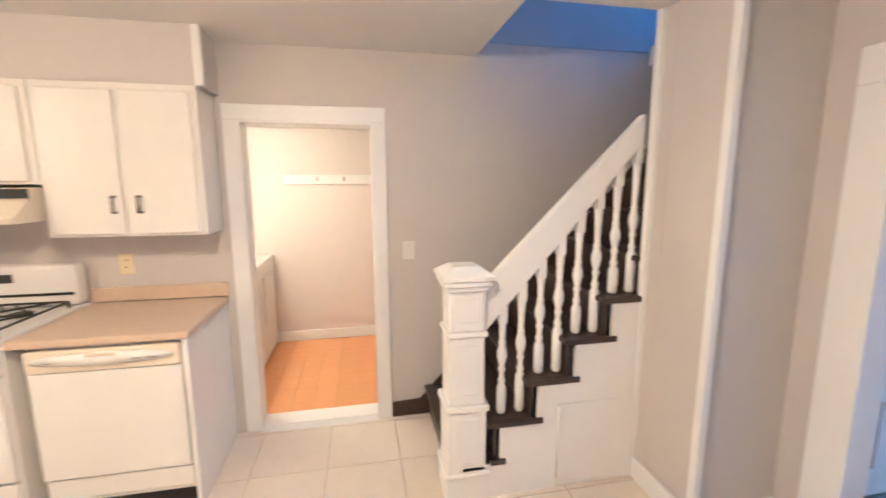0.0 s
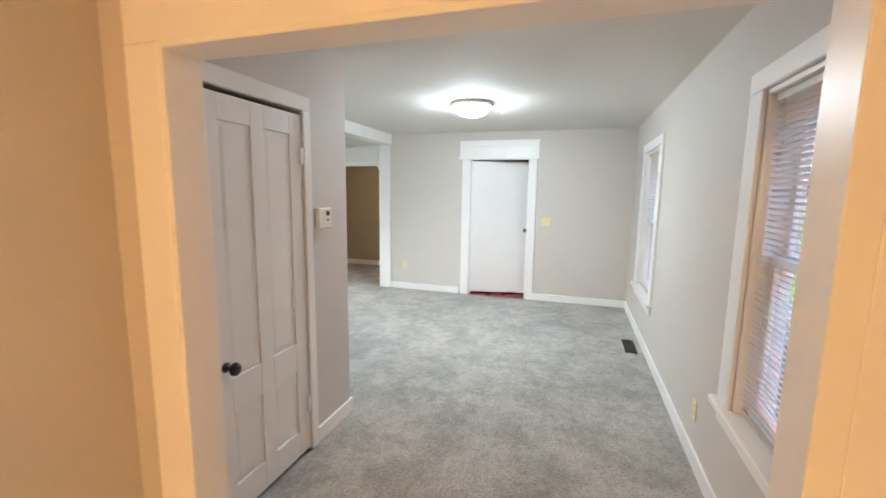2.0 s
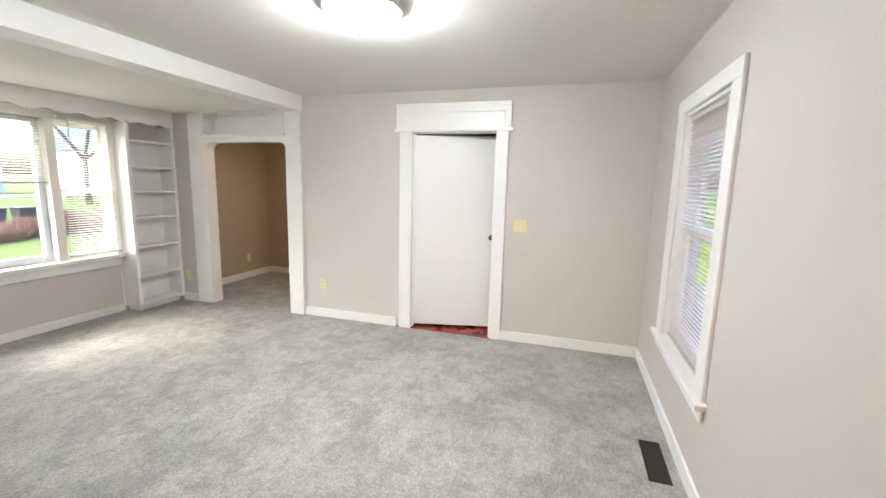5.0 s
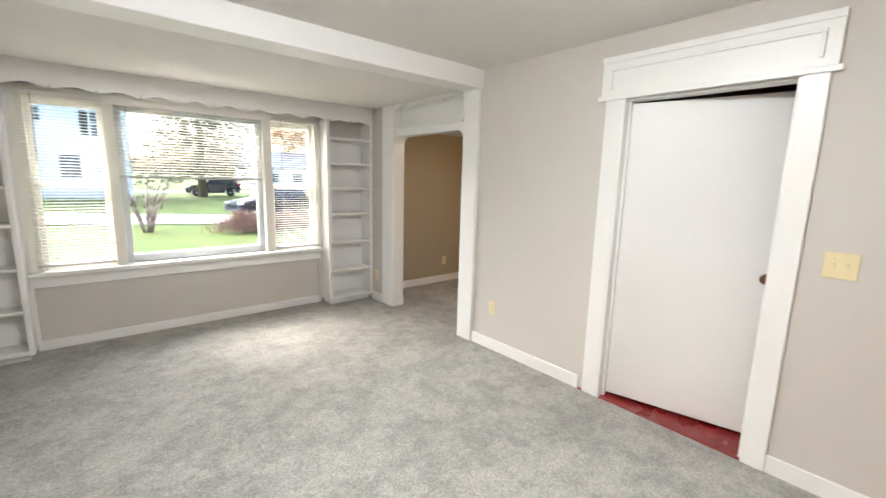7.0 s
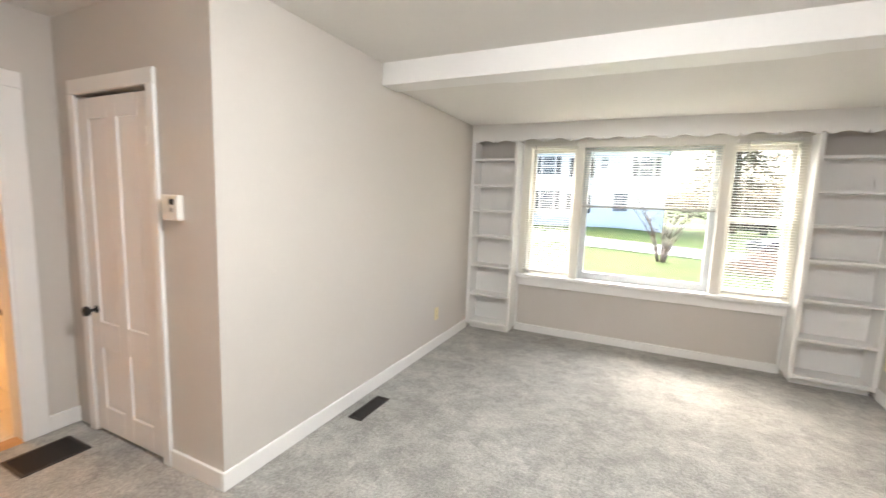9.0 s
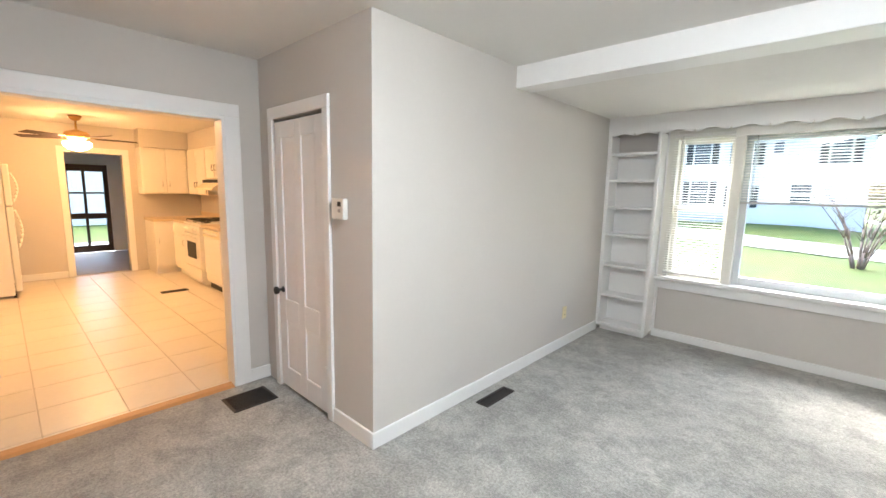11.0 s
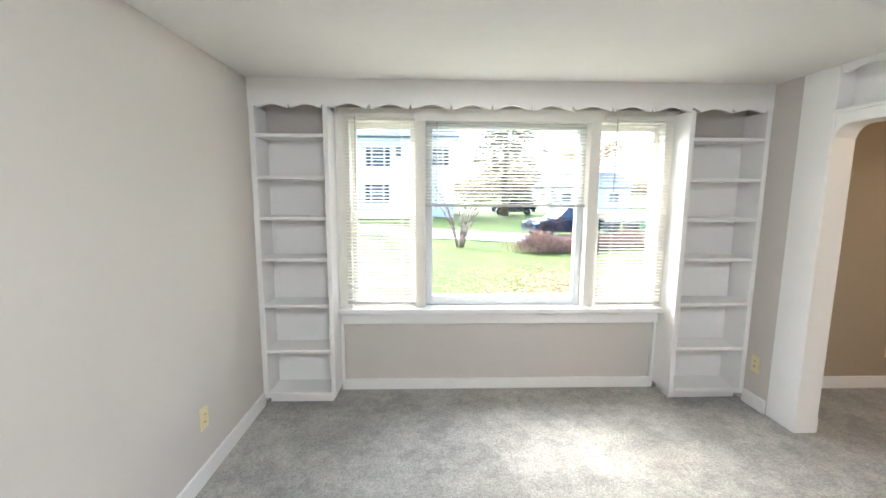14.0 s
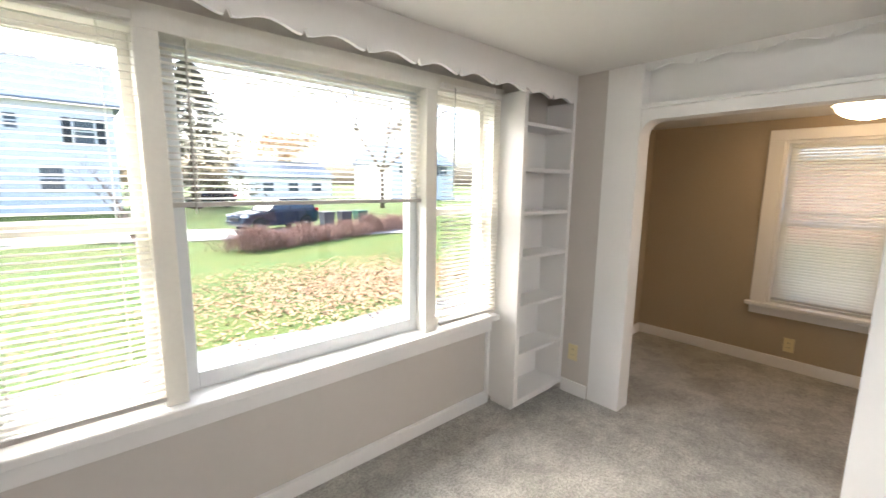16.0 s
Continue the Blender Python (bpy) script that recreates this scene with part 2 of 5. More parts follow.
def prism(points, axis, lo, hi, bm=None):
    """Extrudes an outline of (u, v) along an axis: x (u=y, v=z), y (u=x, v=z) or z (u=x, v=y)."""
    bm = bm or bmesh.new()
    put = {"x": lambda u, v, w: (w, u, v), "y": lambda u, v, w: (u, w, v), "z": lambda u, v, w: (u, v, w)}[axis]
    r0, r1 = ([bm.verts.new(put(u, v, w)) for u, v in points] for w in (lo, hi))
    f0, f1 = bm.faces.new(r0), bm.faces.new(r1[::-1])
    for i in range(len(points)):
        j = (i + 1) % len(points)
        bm.faces.new((r0[i], r1[i], r1[j], r0[j]))
    bmesh.ops.recalc_face_normals(bm, faces=bm.faces[:])
    return bm


def mesh_object(name, bm, material, base=(0, 0, 0)):
    bmesh.ops.translate(bm, verts=bm.verts, vec=-Vector(base))
    me = bpy.data.meshes.new(name)
    bm.to_mesh(me)
    bm.free()
    me.materials.append(material)
    return new(name, me)


def setting(name, bm, material, label, category):
    """A piece of the setting."""
    ob = mesh_object(name, bm, material)
    BASE[ob.name] = Vector((0, 0, 0))
    return tagged(ob, label, category, kind="structure")


def thing(name, base, label, category, group="", kind=""):
    ob = new(name)
    ob.location = base
    ob.empty_display_size = 0.1
    BASE[ob.name] = Vector(base)
    return tagged(ob, label, category, group, kind)


def part(name, bm, material, parent, label=""):
    """A mesh under a thing or a part, given in world metres."""
    ob = mesh_object(name, bm, material, BASE[parent.name])
    ob.parent = parent
    BASE[ob.name] = BASE[parent.name]
    return tagged(ob, label)


def solid(name, bm, material, label, category, base=(0, 0, 0), group="", kind=""):
    """A thing of one mesh."""
    ob = mesh_object(name, bm, material, base)
    ob.location = base
    BASE[ob.name] = Vector(base)
    return tagged(ob, label, category, group, kind)


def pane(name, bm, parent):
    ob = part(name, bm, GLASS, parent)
    # No shadow, so direct daylight enters undimmed by the tint.
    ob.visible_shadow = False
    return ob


# ---- plan ----
CEILING, LOW, EAST, WEST, SOUTH, NORTH = 2.32, 2.188, 6.78, 3.32, -0.69, 4.61
CLOSET, KIT0, KIT1, BACK, STAIR = 1.402, 1.925, 2.02, 2.615, 1.80

# ---- setting: walls ----
TOPZ = 2.44
setting("wall_north", B((3.17, 8.62, NORTH, 4.80, -0.3, 0.60), (3.17, 3.84, NORTH, 4.80, 0.60, 2.05), (6.21, 8.62, NORTH, 4.80, 0.60, 2.05), (3.17, 8.62, NORTH, 4.80, 2.05, TOPZ)), GREIGE,
        "greige painted outer wall below and around a wide window", "wall")
setting("wall_south", B((-3.55, 2.27, -0.85, SOUTH, -0.3, TOPZ), (3.0, 5.14, -0.85, SOUTH, -0.3, TOPZ), (5.96, 6.95, -0.85, SOUTH, -0.3, TOPZ),
                        (2.27, 3.0, -0.85, SOUTH, -0.3, 0.52), (2.27, 3.0, -0.85, SOUTH, 1.93, TOPZ), (5.14, 5.96, -0.85, SOUTH, -0.3, 0.49), (5.14, 5.96, -0.85, SOUTH, 1.95, TOPZ)), GREIGE,
        "greige painted outer wall with two narrow windows", "wall")


def rounded_opening(y0, y1, top, r):
    """The head of an opening with rounded upper corners, as an outline in y and z."""
    pts = [(y0 - 0.001, top - r)]
    pts += [(y0 + r - r * math.cos(a), top - r + r * math.sin(a)) for a in (radians(9 * i) for i in range(1, 11))]
    pts += [(y1 - r + r * math.sin(a), top - r + r * math.cos(a)) for a in (radians(9 * i) for i in range(0, 10))]
    return pts + [(y1 + 0.001, top - r)]


E1, STUB = 6.885, 6.742
setting("wall_east", B((EAST, E1, SOUTH, 0.63, 0, TOPZ), (EAST, E1, 0.63, 1.465, 1.955, TOPZ), (EAST, E1, 1.465, 2.72, 0, TOPZ), (EAST + 0.075, E1 - 0.01, 2.80, 3.99, 1.90, TOPZ), (STUB, E1, 4.10, NORTH, 0, TOPZ)), GREIGE,
        "greige painted inner wall with a door and a wide opening", "wall")
setting("wall_west", B((3.17, WEST, CLOSET, NORTH, 0, TOPZ)), GREIGE, "plain greige painted inner wall of the front room", "wall")
setting("wall_closet", B((KIT1, 2.235, CLOSET, 1.50, 0, TOPZ), (2.875, 3.17, CLOSET, 1.50, 0, TOPZ), (2.235, 2.875, CLOSET, 1.50, 1.895, TOPZ), (KIT1 - 0.1, 3.165, 1.66, 1.70, 0, TOPZ)), GREIGE,
        "greige wall round the closet door", "wall")
setting("wall_kitchen_east", B((KIT0, KIT1, SOUTH, -0.50, 0, TOPZ), (KIT0, KIT1, -0.50, 1.155, 1.905, TOPZ), (KIT0, KIT1, 1.155, 1.70, 0, TOPZ)), GREIGE,
        "greige wall with a wide cased opening to the kitchen", "wall")
setting("wall_stair_pier", B((1.48, KIT0, 1.40, 1.70, 0, TOPZ), (1.48, 3.165, 1.702, STAIR, 0, 4.6)), GREIGE, "greige pier beside the stairs", "wall")
setting("wall_kitchen_north", B((-3.55, -0.575, BACK, 2.74, -0.05, TOPZ), (0.185, 0.70, BACK, 2.74, -0.05, TOPZ), (-0.575, 0.185, BACK, 2.74, 1.91, TOPZ), (0.70, 3.165, BACK, 2.74, -0.05, 2.40)), GREIGE,
        "greige kitchen wall with a door opening to the laundry", "wall")
# The change to blue at z 2.40 is painted where the daylight begins.
setting("wall_stairwell_upper", B((0.70, 3.17, BACK, 2.74, 2.404, 4.6), (0.70, 0.82, STAIR, BACK, TOPZ, 4.6), (0.82, 1.48, 1.70, STAIR, TOPZ, 4.6), (3.17, 3.30, 1.70, 2.74, 2.45, 3.1), (3.17, 3.30, 1.70, 2.74, 4.3, 4.6)), UPPERWALL,
        "upper stairwell wall with blue daylight in its colour", "wall")
setting("wall_kitchen_west", B((-3.55, -3.40, SOUTH, 0.80, 0, TOPZ), (-3.55, -3.40, 1.50, BACK, 0, TOPZ), (-3.55, -3.40, 0.80, 1.50, 1.90, TOPZ)), GREIGE, "greige kitchen wall with an open back doorway", "wall")
setting("wall_laundry", B((-1.60, -1.48, 2.74, 4.30, -0.05, 2.2), (0.62, 0.74, 2.74, 4.30, -0.05, 2.2), (-1.60, 0.74, 4.18, 4.30, -0.05, 2.2)), mat("laundry_wall_paint", (0.70, 0.63, 0.58), 0.65, var=0.03), "pale painted laundry room walls", "wall")
setting("wall_side_room", B((8.45, 8.62, 1.75, 2.86, 0, 2.2), (8.45, 8.62, 3.54, NORTH, 0, 2.2), (8.45, 8.62, 2.86, 3.54, 0, 0.52), (8.45, 8.62, 2.86, 3.54, 1.86, 2.2), (E1, 8.45, 1.75, 1.87, 0, 2.2)), mat("tan_wall_paint", (0.40, 0.332, 0.238), 0.65, var=0.04, vscale=1, bump=0.1, bscale=150), "tan painted walls of the side room", "wall")
setting("wall_side_room_north", B((E1, 8.45, 4.54, NORTH - 0.002, 0, 2.2)), bpy.data.materials["tan_wall_paint"], "tan painted wall of the side room", "wall")
setting("wall_entry", B((8.20, 8.32, 0.2, 1.75, 0, 2.2), (E1, 8.20, 0.20, 0.32, 0, 2.2), (E1, 8.20, 1.69, 1.748, 0, 2.2)), REDWALL, "dull red walls of the entry behind the door", "wall")
setting("wall_back_room", B((-6.32, -6.2, 0.0, 0.98, 0, 2.3), (-6.32, -6.2, 1.70, 2.6, 0, 2.3), (-6.32, -6.2, 0.98, 1.70, 1.82, 2.3), (-6.2, -3.55, -0.12, 0.0, 0, 2.3), (-6.2, -3.55, 2.6, 2.72, 0, 2.3)), BACKWALL, "pale walls of the back room", "wall")

# ---- setting: floors and ceilings ----
setting("floor", B((KIT1 - 0.06, E1, SOUTH, NORTH, -0.12, 0.0)), CARPET, "mottled grey cut-pile carpet", "carpet")
setting("floor_side_room", B((E1, 8.45, 1.87, 4.54, -0.12, -0.001)), CARPET, "grey carpet of the side room", "carpet")
setting("floor_entry", B((E1 - 0.115, 8.2, 0.32, 1.69, -0.12, 0.006)), REDFLOOR, "worn dark red painted entry floor", "floor")
KFLOOR = setting("floor_kitchen", B((-3.55, KIT1 - 0.06, SOUTH, BACK, -0.12, -0.006)), GROUT, "cream ceramic tile kitchen floor", "tile floor")
LFLOOR = setting("floor_laundry", B((-1.48, 0.62, BACK, 4.18, -0.14, -0.006)), GROUT, "orange wood laundry floor", "wood floor")
setting("floor_back_room", B((-6.2, -3.55, 0.0, 2.6, -0.12, -0.002)), GREYFLOOR, "grey board back room floor", "floor")
setting("ceiling", B((KIT1, E1, -0.85, 2.70, CEILING, TOPZ)), CEIL, "off-white painted ceiling", "ceiling")
setting("ceiling_front", B((WEST, E1, 2.86, NORTH, LOW, TOPZ)), CEIL, "lower off-white ceiling by the front window", "ceiling")
setting("ceiling_kitchen", B((-3.55, KIT0, SOUTH, STAIR, CEILING, TOPZ), (-3.55, 0.82, STAIR, BACK, CEILING, TOPZ)), CEIL, "off-white kitchen ceiling with a stair opening", "ceiling")
setting("ceiling_stairwell", B((0.68, 3.3, 1.70, 2.74, 4.6, 4.7)), UPPERWALL, "pale ceiling above the stairs", "ceiling")
setting("ceiling_laundry", B((-1.48, 0.62, 2.74, 4.18, 2.06, 2.2)), CEIL, "low laundry ceiling", "ceiling")
setting("ceiling_side_room", B((E1, 8.45, 1.87, 4.54, 2.02, 2.2)), CEIL, "low side room ceiling", "ceiling")
setting("ceiling_entry", B((E1, 8.2, 0.32, 1.69, 2.06, 2.2)), REDWALL, "dull red entry ceiling", "ceiling")
setting("ceiling_back_room", B((-6.2, -3.55, 0.0, 2.6, 2.25, 2.35)), BACKWALL, "pale back room ceiling", "ceiling")
bm = B((WEST, E1, 2.667, 2.86, 2.172, 2.40), bevel=0.006)
setting("beam", bm, WHITE, "white boxed ceiling beam across the room", "beam")
pts = [(4.14, 2.856)] + [(4.18 + i * 0.0653, 2.884 + 0.004 * math.sin(i * 1.3) + 0.010 * min(1, i / 5)) for i in range(24)] + [(5.76, 2.856)]
setting("trim_beam_seam", prism(pts, "z", LOW - 0.014, LOW + 0.002), WHITE, "uneven white patched strip along the beam", "trim")

# ---- setting: trim ----
bb, h, th = [], 0.095, 0.016
runs_y = [(EAST - th, SOUTH, 0.525), (EAST - th, 1.605, 2.69), (STUB - th, 4.165, 4.364), (E1, 1.87, 2.86), (E1, 3.95, 4.54)]
for x, a, b in runs_y:
    bb.append((x, x + th, a, b, 0, h))
setting("baseboard_east", B(*bb, bevel=0.004), WHITE, "white painted baseboard", "baseboard")
setting("baseboard_west", B((WEST, WEST + th, CLOSET - th, 4.368, 0, h), bevel=0.004), WHITE, "white painted baseboard", "baseboard")
setting("baseboard_south", B((2.16, EAST - th, SOUTH, SOUTH + th, 0, h), bevel=0.004), WHITE, "white painted baseboard", "baseboard")
setting("baseboard_closet", B((2.94, WEST, CLOSET - th, CLOSET, 0, h), (KIT1, KIT1 + th, 1.255, CLOSET, 0, h), bevel=0.004), WHITE, "white painted baseboard", "baseboard")
setting("baseboard_side_room", B((8.45 - th, 8.45, 1.87, 4.54, 0, h), (E1 + th, 8.45 - th, 4.54 - th, 4.54, 0, h), bevel=0.004), WHITE, "white painted baseboard", "baseboard")
setting("baseboard_stair_pier", B((1.48 - th, 1.48, 1.384, 1.78, 0, 0.11), (1.482, KIT0, 1.40 - th, 1.40, 0, 0.11), (KIT0 - th, KIT0, 1.285, 1.384, 0, 0.11), bevel=0.004), WHITE, "white painted baseboard round the pier", "baseboard")
setting("baseboard_laundry", B((-1.48, 0.62, 4.18 - th, 4.18, 0, 0.10), bevel=0.004), WHITE, "white laundry baseboard", "baseboard")
setting("baseboard_kitchen", B((-3.40, -3.40 + th, SOUTH, 0.71, 0, 0.10), (-3.4, 1.9, SOUTH, SOUTH + th, 0, 0.10), bevel=0.004), WHITE, "white kitchen baseboard", "baseboard")
setting("trim_pier_corner", B((1.468, 1.506, 1.372, 1.412, 0.0, CEILING), bevel=0.006), WHITE, "white corner bead on the pier", "trim")
setting("trim_stair_edge", B((1.452, 1.492, 1.775, 1.812, 0.0, CEILING + 0.1), bevel=0.006), WHITE, "white strip where the railing meets the pier", "trim")


def casing(name, axis, at, depth, a, b, top, w, wt, label, over=0.0, bottom=0.0):
    """Flat boards round an opening: two legs and a head. axis is the wall's normal."""
    rows = [(a - w, a, bottom, top), (b, b + w, bottom, top), (a - w - over, b + w + over, top, top + wt)]
    lo, hi = min(at, at + depth), max(at, at + depth)
    bm = B(*[(lo, hi, u, v, s, t) if axis == "x" else (u, v, lo, hi, s, t) for u, v, s, t in rows], bevel=0.005)
    return setting(name, bm, WHITE, label, "door casing")


casing("trim_opening_kitchen_side", "x", KIT0, -0.02, -0.50, 1.155, 1.895, 0.128, 0.135, "white casing round the kitchen opening")
casing("trim_opening_living_side", "x", KIT1, 0.02, -0.50, 1.155, 1.905, 0.10, 0.085, "white casing round the kitchen opening")
setting("trim_opening_jamb", B((KIT0 - 0.018, KIT1 + 0.018, 1.137, 1.157, 0, 1.905), (KIT0 - 0.018, KIT1 + 0.018, -0.502, -0.442, 0, 1.905), (KIT0 - 0.018, KIT1 + 0.018, -0.482, 1.137, 1.879, 1.907), bevel=0.003), WHITE, "white jamb boards of the kitchen opening", "door jamb")
setting("threshold_kitchen", prism([(KIT1 - 0.09, -0.004), (KIT1 - 0.07, 0.012), (KIT1 - 0.01, 0.012), (KIT1 + 0.02, 0.001)], "y", -0.48, 1.137), OAK, "worn oak threshold strip", "threshold")
casing("trim_laundry_door", "y", BACK, -0.018, -0.575, 0.185, 1.91, 0.075, 0.085, "white casing round the laundry doorway")
setting("trim_laundry_jamb", B((-0.577, -0.56, BACK - 0.016, 2.76, 0, 1.91), (0.170, 0.187, BACK - 0.016, 2.76, 0, 1.91), (-0.56, 0.170, BACK - 0.016, 2.76, 1.893, 1.912), bevel=0.003), WHITE, "white laundry door jamb", "door jamb")
setting("threshold_laundry", prism([(2.58, 0.0), (2.60, 0.035), (2.74, 0.035), (2.76, 0.0)], "x", -0.56, 0.170), WHITE, "white painted laundry threshold", "threshold")
casing("trim_closet_door", "y", CLOSET, -0.02, 2.235, 2.875, 1.895, 0.06, 0.075, "white casing round the closet door")
casing("trim_back_door", "x", -3.40, 0.02, 0.80, 1.50, 1.90, 0.085, 0.085, "white casing round the back doorway")
casing("trim_front_door", "x", EAST, -0.022, 0.63, 1.465, 1.955, 0.105, 0.0, "white casing beside the front door")
bm = B((EAST - 0.024, EAST, 0.505, 1.605, 1.955, 2.195), bevel=0.004)
for a, b, s, t in ((0.505, 1.605, 2.165, 2.20), (0.49, 1.62, 1.945, 1.972), (0.56, 1.55, 2.115, 2.13), (0.56, 0.575, 2.01, 2.115), (1.535, 1.55, 2.01, 2.115)):
    box(bm, EAST - 0.034, EAST - 0.022, a, b, s, t, bevel=0.003)
setting("trim_front_door_head", bm, WHITE, "white panelled head board over the door", "door casing")
setting("trim_front_door_jamb", B((EAST - 0.02, E1 + 0.01, 1.445, 1.467, 0, 1.955), (EAST + 0.01, E1 + 0.01, 0.628, 0.645, 0, 1.955), (EAST, E1 + 0.01, 0.645, 1.445, 1.937, 1.957), (EAST + 0.035, EAST + 0.05, 1.43, 1.446, 0, 1.94), bevel=0.003), WHITE, "white front door jamb", "door jamb")

# opening to the side room: posts, arched head, panel above
bm = B((EAST - 0.04, E1, 3.94, 4.16, 0, LOW), (EAST - 0.03, E1, 2.69, 2.87, 0, LOW), bevel=0.005)
setting("trim_arch_posts", bm, WHITE, "white square posts of the wide opening", "post")
ro = rounded_opening(2.87, 3.94, 1.865, 0.085)
bm = bmesh.new()
pts = ro[1:-1]
front, rear = [], []
for u, v in pts:
    front.append((bm.verts.new((EAST - 0.025, u, v)), bm.verts.new((EAST - 0.025, u, 1.935))))
    rear.append((bm.verts.new((E1, u, v)), bm.verts.new((E1, u, 1.935))))
for i in range(len(pts) - 1):
    bm.faces.new((front[i][0], front[i][1], front[i + 1][1], front[i + 1][0]))
    bm.faces.new((rear[i][0], rear[i + 1][0], rear[i + 1][1], rear[i][1]))
    bm.faces.new((front[i][0], front[i + 1][0], rear[i + 1][0], rear[i][0]))
    bm.faces.new((front[i][1], rear[i][1], rear[i + 1][1], front[i + 1][1]))
bmesh.ops.recalc_face_normals(bm, faces=bm.faces[:])
box(bm, EAST - 0.05, EAST + 0.072, 2.87, 3.94, 1.928, 1.948, bevel=0.004)
setting("trim_arch_head", bm, WHITE, "white head board with rounded corners", "door casing")
setting("trim_arch_panel", B((EAST + 0.06, EAST + 0.072, 2.87, 3.94, 1.945, LOW)), WHITE, "recessed white panel over the opening", "panel")


def scallops(x0, x1, n, zb, amp, tooth):
    """Lower edge of a cut valance: n shallow arches between hanging lobes, with a sharp notch at each join."""
    pts = []
    for i in range(n):
        a = x0 + (x1 - x0) * i / n
        w = (x1 - x0) / n
        for k in range(20):
            u = k / 20
            z = zb + amp * max(0.0, math.sin(math.pi * (u - 0.06) / 0.88)) ** 1.6
            if k == 0:
                z += tooth
            pts.append((a + w * u, z))
    return pts + [(x1, zb + tooth)]


def valance(axis, at, th, edge, top):
    """A thin board whose lower edge is cut to a shape."""
    bm = bmesh.new()
    put = (lambda u, z, d: (u, at + d, z)) if axis == "y" else (lambda u, z, d: (at + d, u, z))
    rows = [[bm.verts.new(put(u, z, d)) for u, z in edge] + [bm.verts.new(put(u, top, d)) for u, z in edge] for d in (0, th)]
    n = len(edge)
    for i in range(n - 1):
        bm.faces.new((rows[0][i], rows[0][i + 1], rows[0][n + i + 1], rows[0][n + i]))
        bm.faces.new((rows[1][i], rows[1][n + i], rows[1][n + i + 1], rows[1][i + 1]))
        bm.faces.new((rows[0][i], rows[1][i], rows[1][i + 1], rows[0][i + 1]))
    bmesh.ops.recalc_face_normals(bm, faces=bm.faces[:])
    return bm


FRONT = 4.368
edge = [(WEST, 2.02), (3.362, 2.02)] + scallops(3.362, 3.788, 2, 2.008, 0.022, 0.026)[1:] + [(3.79, 2.02), (3.822, 2.02)] + scallops(3.822, 6.20, 9, 2.010, 0.028, 0.026)[1:] + [(6.235, 2.02)] + scallops(6.237, 6.70, 2, 2.008, 0.022, 0.026)[1:] + [(6.702, 2.02), (6.741, 2.02)]
setting("trim_valance", valance("y", FRONT, 0.02, edge, LOW), WHITE, "white scalloped wooden valance over window and shelves", "valance")
edge = scallops(2.87, 3.94, 4, 2.140, 0.022, 0.022)
setting("trim_arch_valance", valance("x", EAST - 0.03, 0.02, edge, LOW), WHITE, "white scalloped valance above the opening", "valance")

# ---- front window ----
W = setting("window_1", B((3.84, 6.21, 4.63, 4.72, 0.60, 0.645), bevel=0.004), WHITE, "wide white triple window with a fixed middle pane", "window")
part("window_frame", B((3.84, 3.92, 4.552, 4.72, 0.645, 2.05), (6.13, 6.21, 4.552, 4.72, 0.645, 2.05), (3.92, 6.13, 4.552, 4.72, 1.965, 2.05), (4.37, 4.445, 4.547, 4.72, 0.645, 1.965), (5.60, 5.675, 4.547, 4.72, 0.645, 1.965), bevel=0.004), CREAMSASH, W)
part("window_sill", B((3.824, 6.188, 4.50, 4.63, 0.610, 0.645), bevel=0.006), WHITE, W)
part("apron", B((3.824, 6.188, 4.57, 4.605, 0.515, 0.610), bevel=0.004), WHITE, W)
part("sash", B((4.445, 4.495, 4.63, 4.69, 0.645, 1.965), (5.55, 5.60, 4.63, 4.69, 0.645, 1.965), (4.495, 5.55, 4.63, 4.69, 0.645, 0.715), (4.495, 5.55, 4.63, 4.69, 1.925, 1.965), bevel=0.004), GREYSASH, W, "grey vinyl sash")
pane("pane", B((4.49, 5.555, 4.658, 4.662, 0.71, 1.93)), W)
for a, b in ((3.92, 4.37), (5.675, 6.13)):
    part("sash", B((a, a + 0.035, 4.60, 4.635, 0.645, 1.335), (b - 0.035, b, 4.60, 4.635, 0.645, 1.335), (a + 0.035, b - 0.035, 4.60, 4.635, 0.645, 0.70), (a + 0.035, b - 0.035, 4.60, 4.635, 1.295, 1.335), bevel=0.003), CREAMSASH, W)
    part("sash", B((a, a + 0.035, 4.638, 4.672, 1.30, 1.965), (b - 0.035, b, 4.638, 4.672, 1.30, 1.965), (a + 0.035, b - 0.035, 4.638, 4.672, 1.30, 1.34), (a + 0.035, b - 0.035, 4.638, 4.672, 1.92, 1.965), bevel=0.003), CREAMSASH, W)
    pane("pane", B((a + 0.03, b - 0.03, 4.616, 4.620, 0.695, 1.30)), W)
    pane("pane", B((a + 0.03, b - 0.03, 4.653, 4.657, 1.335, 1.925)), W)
setting("trim_window_returns", B((3.823, 3.8395, 4.556, 4.609, 0.646, 2.05), (6.2105, 6.22, 4.556, 4.609, 0.646, 2.05), bevel=0.002), WHITE, "white boards between window and bookcases", "trim")
setting("trim_window_panel", B((3.822, 3.842, 4.582, NORTH, 0.0, 0.515), (6.168, 6.188, 4.582, NORTH, 0, 0.515), (3.842, 6.168, 4.582, NORTH, 0.0, 0.078), bevel=0.004), WHITE, "white frame round the greige panel under the window", "trim")


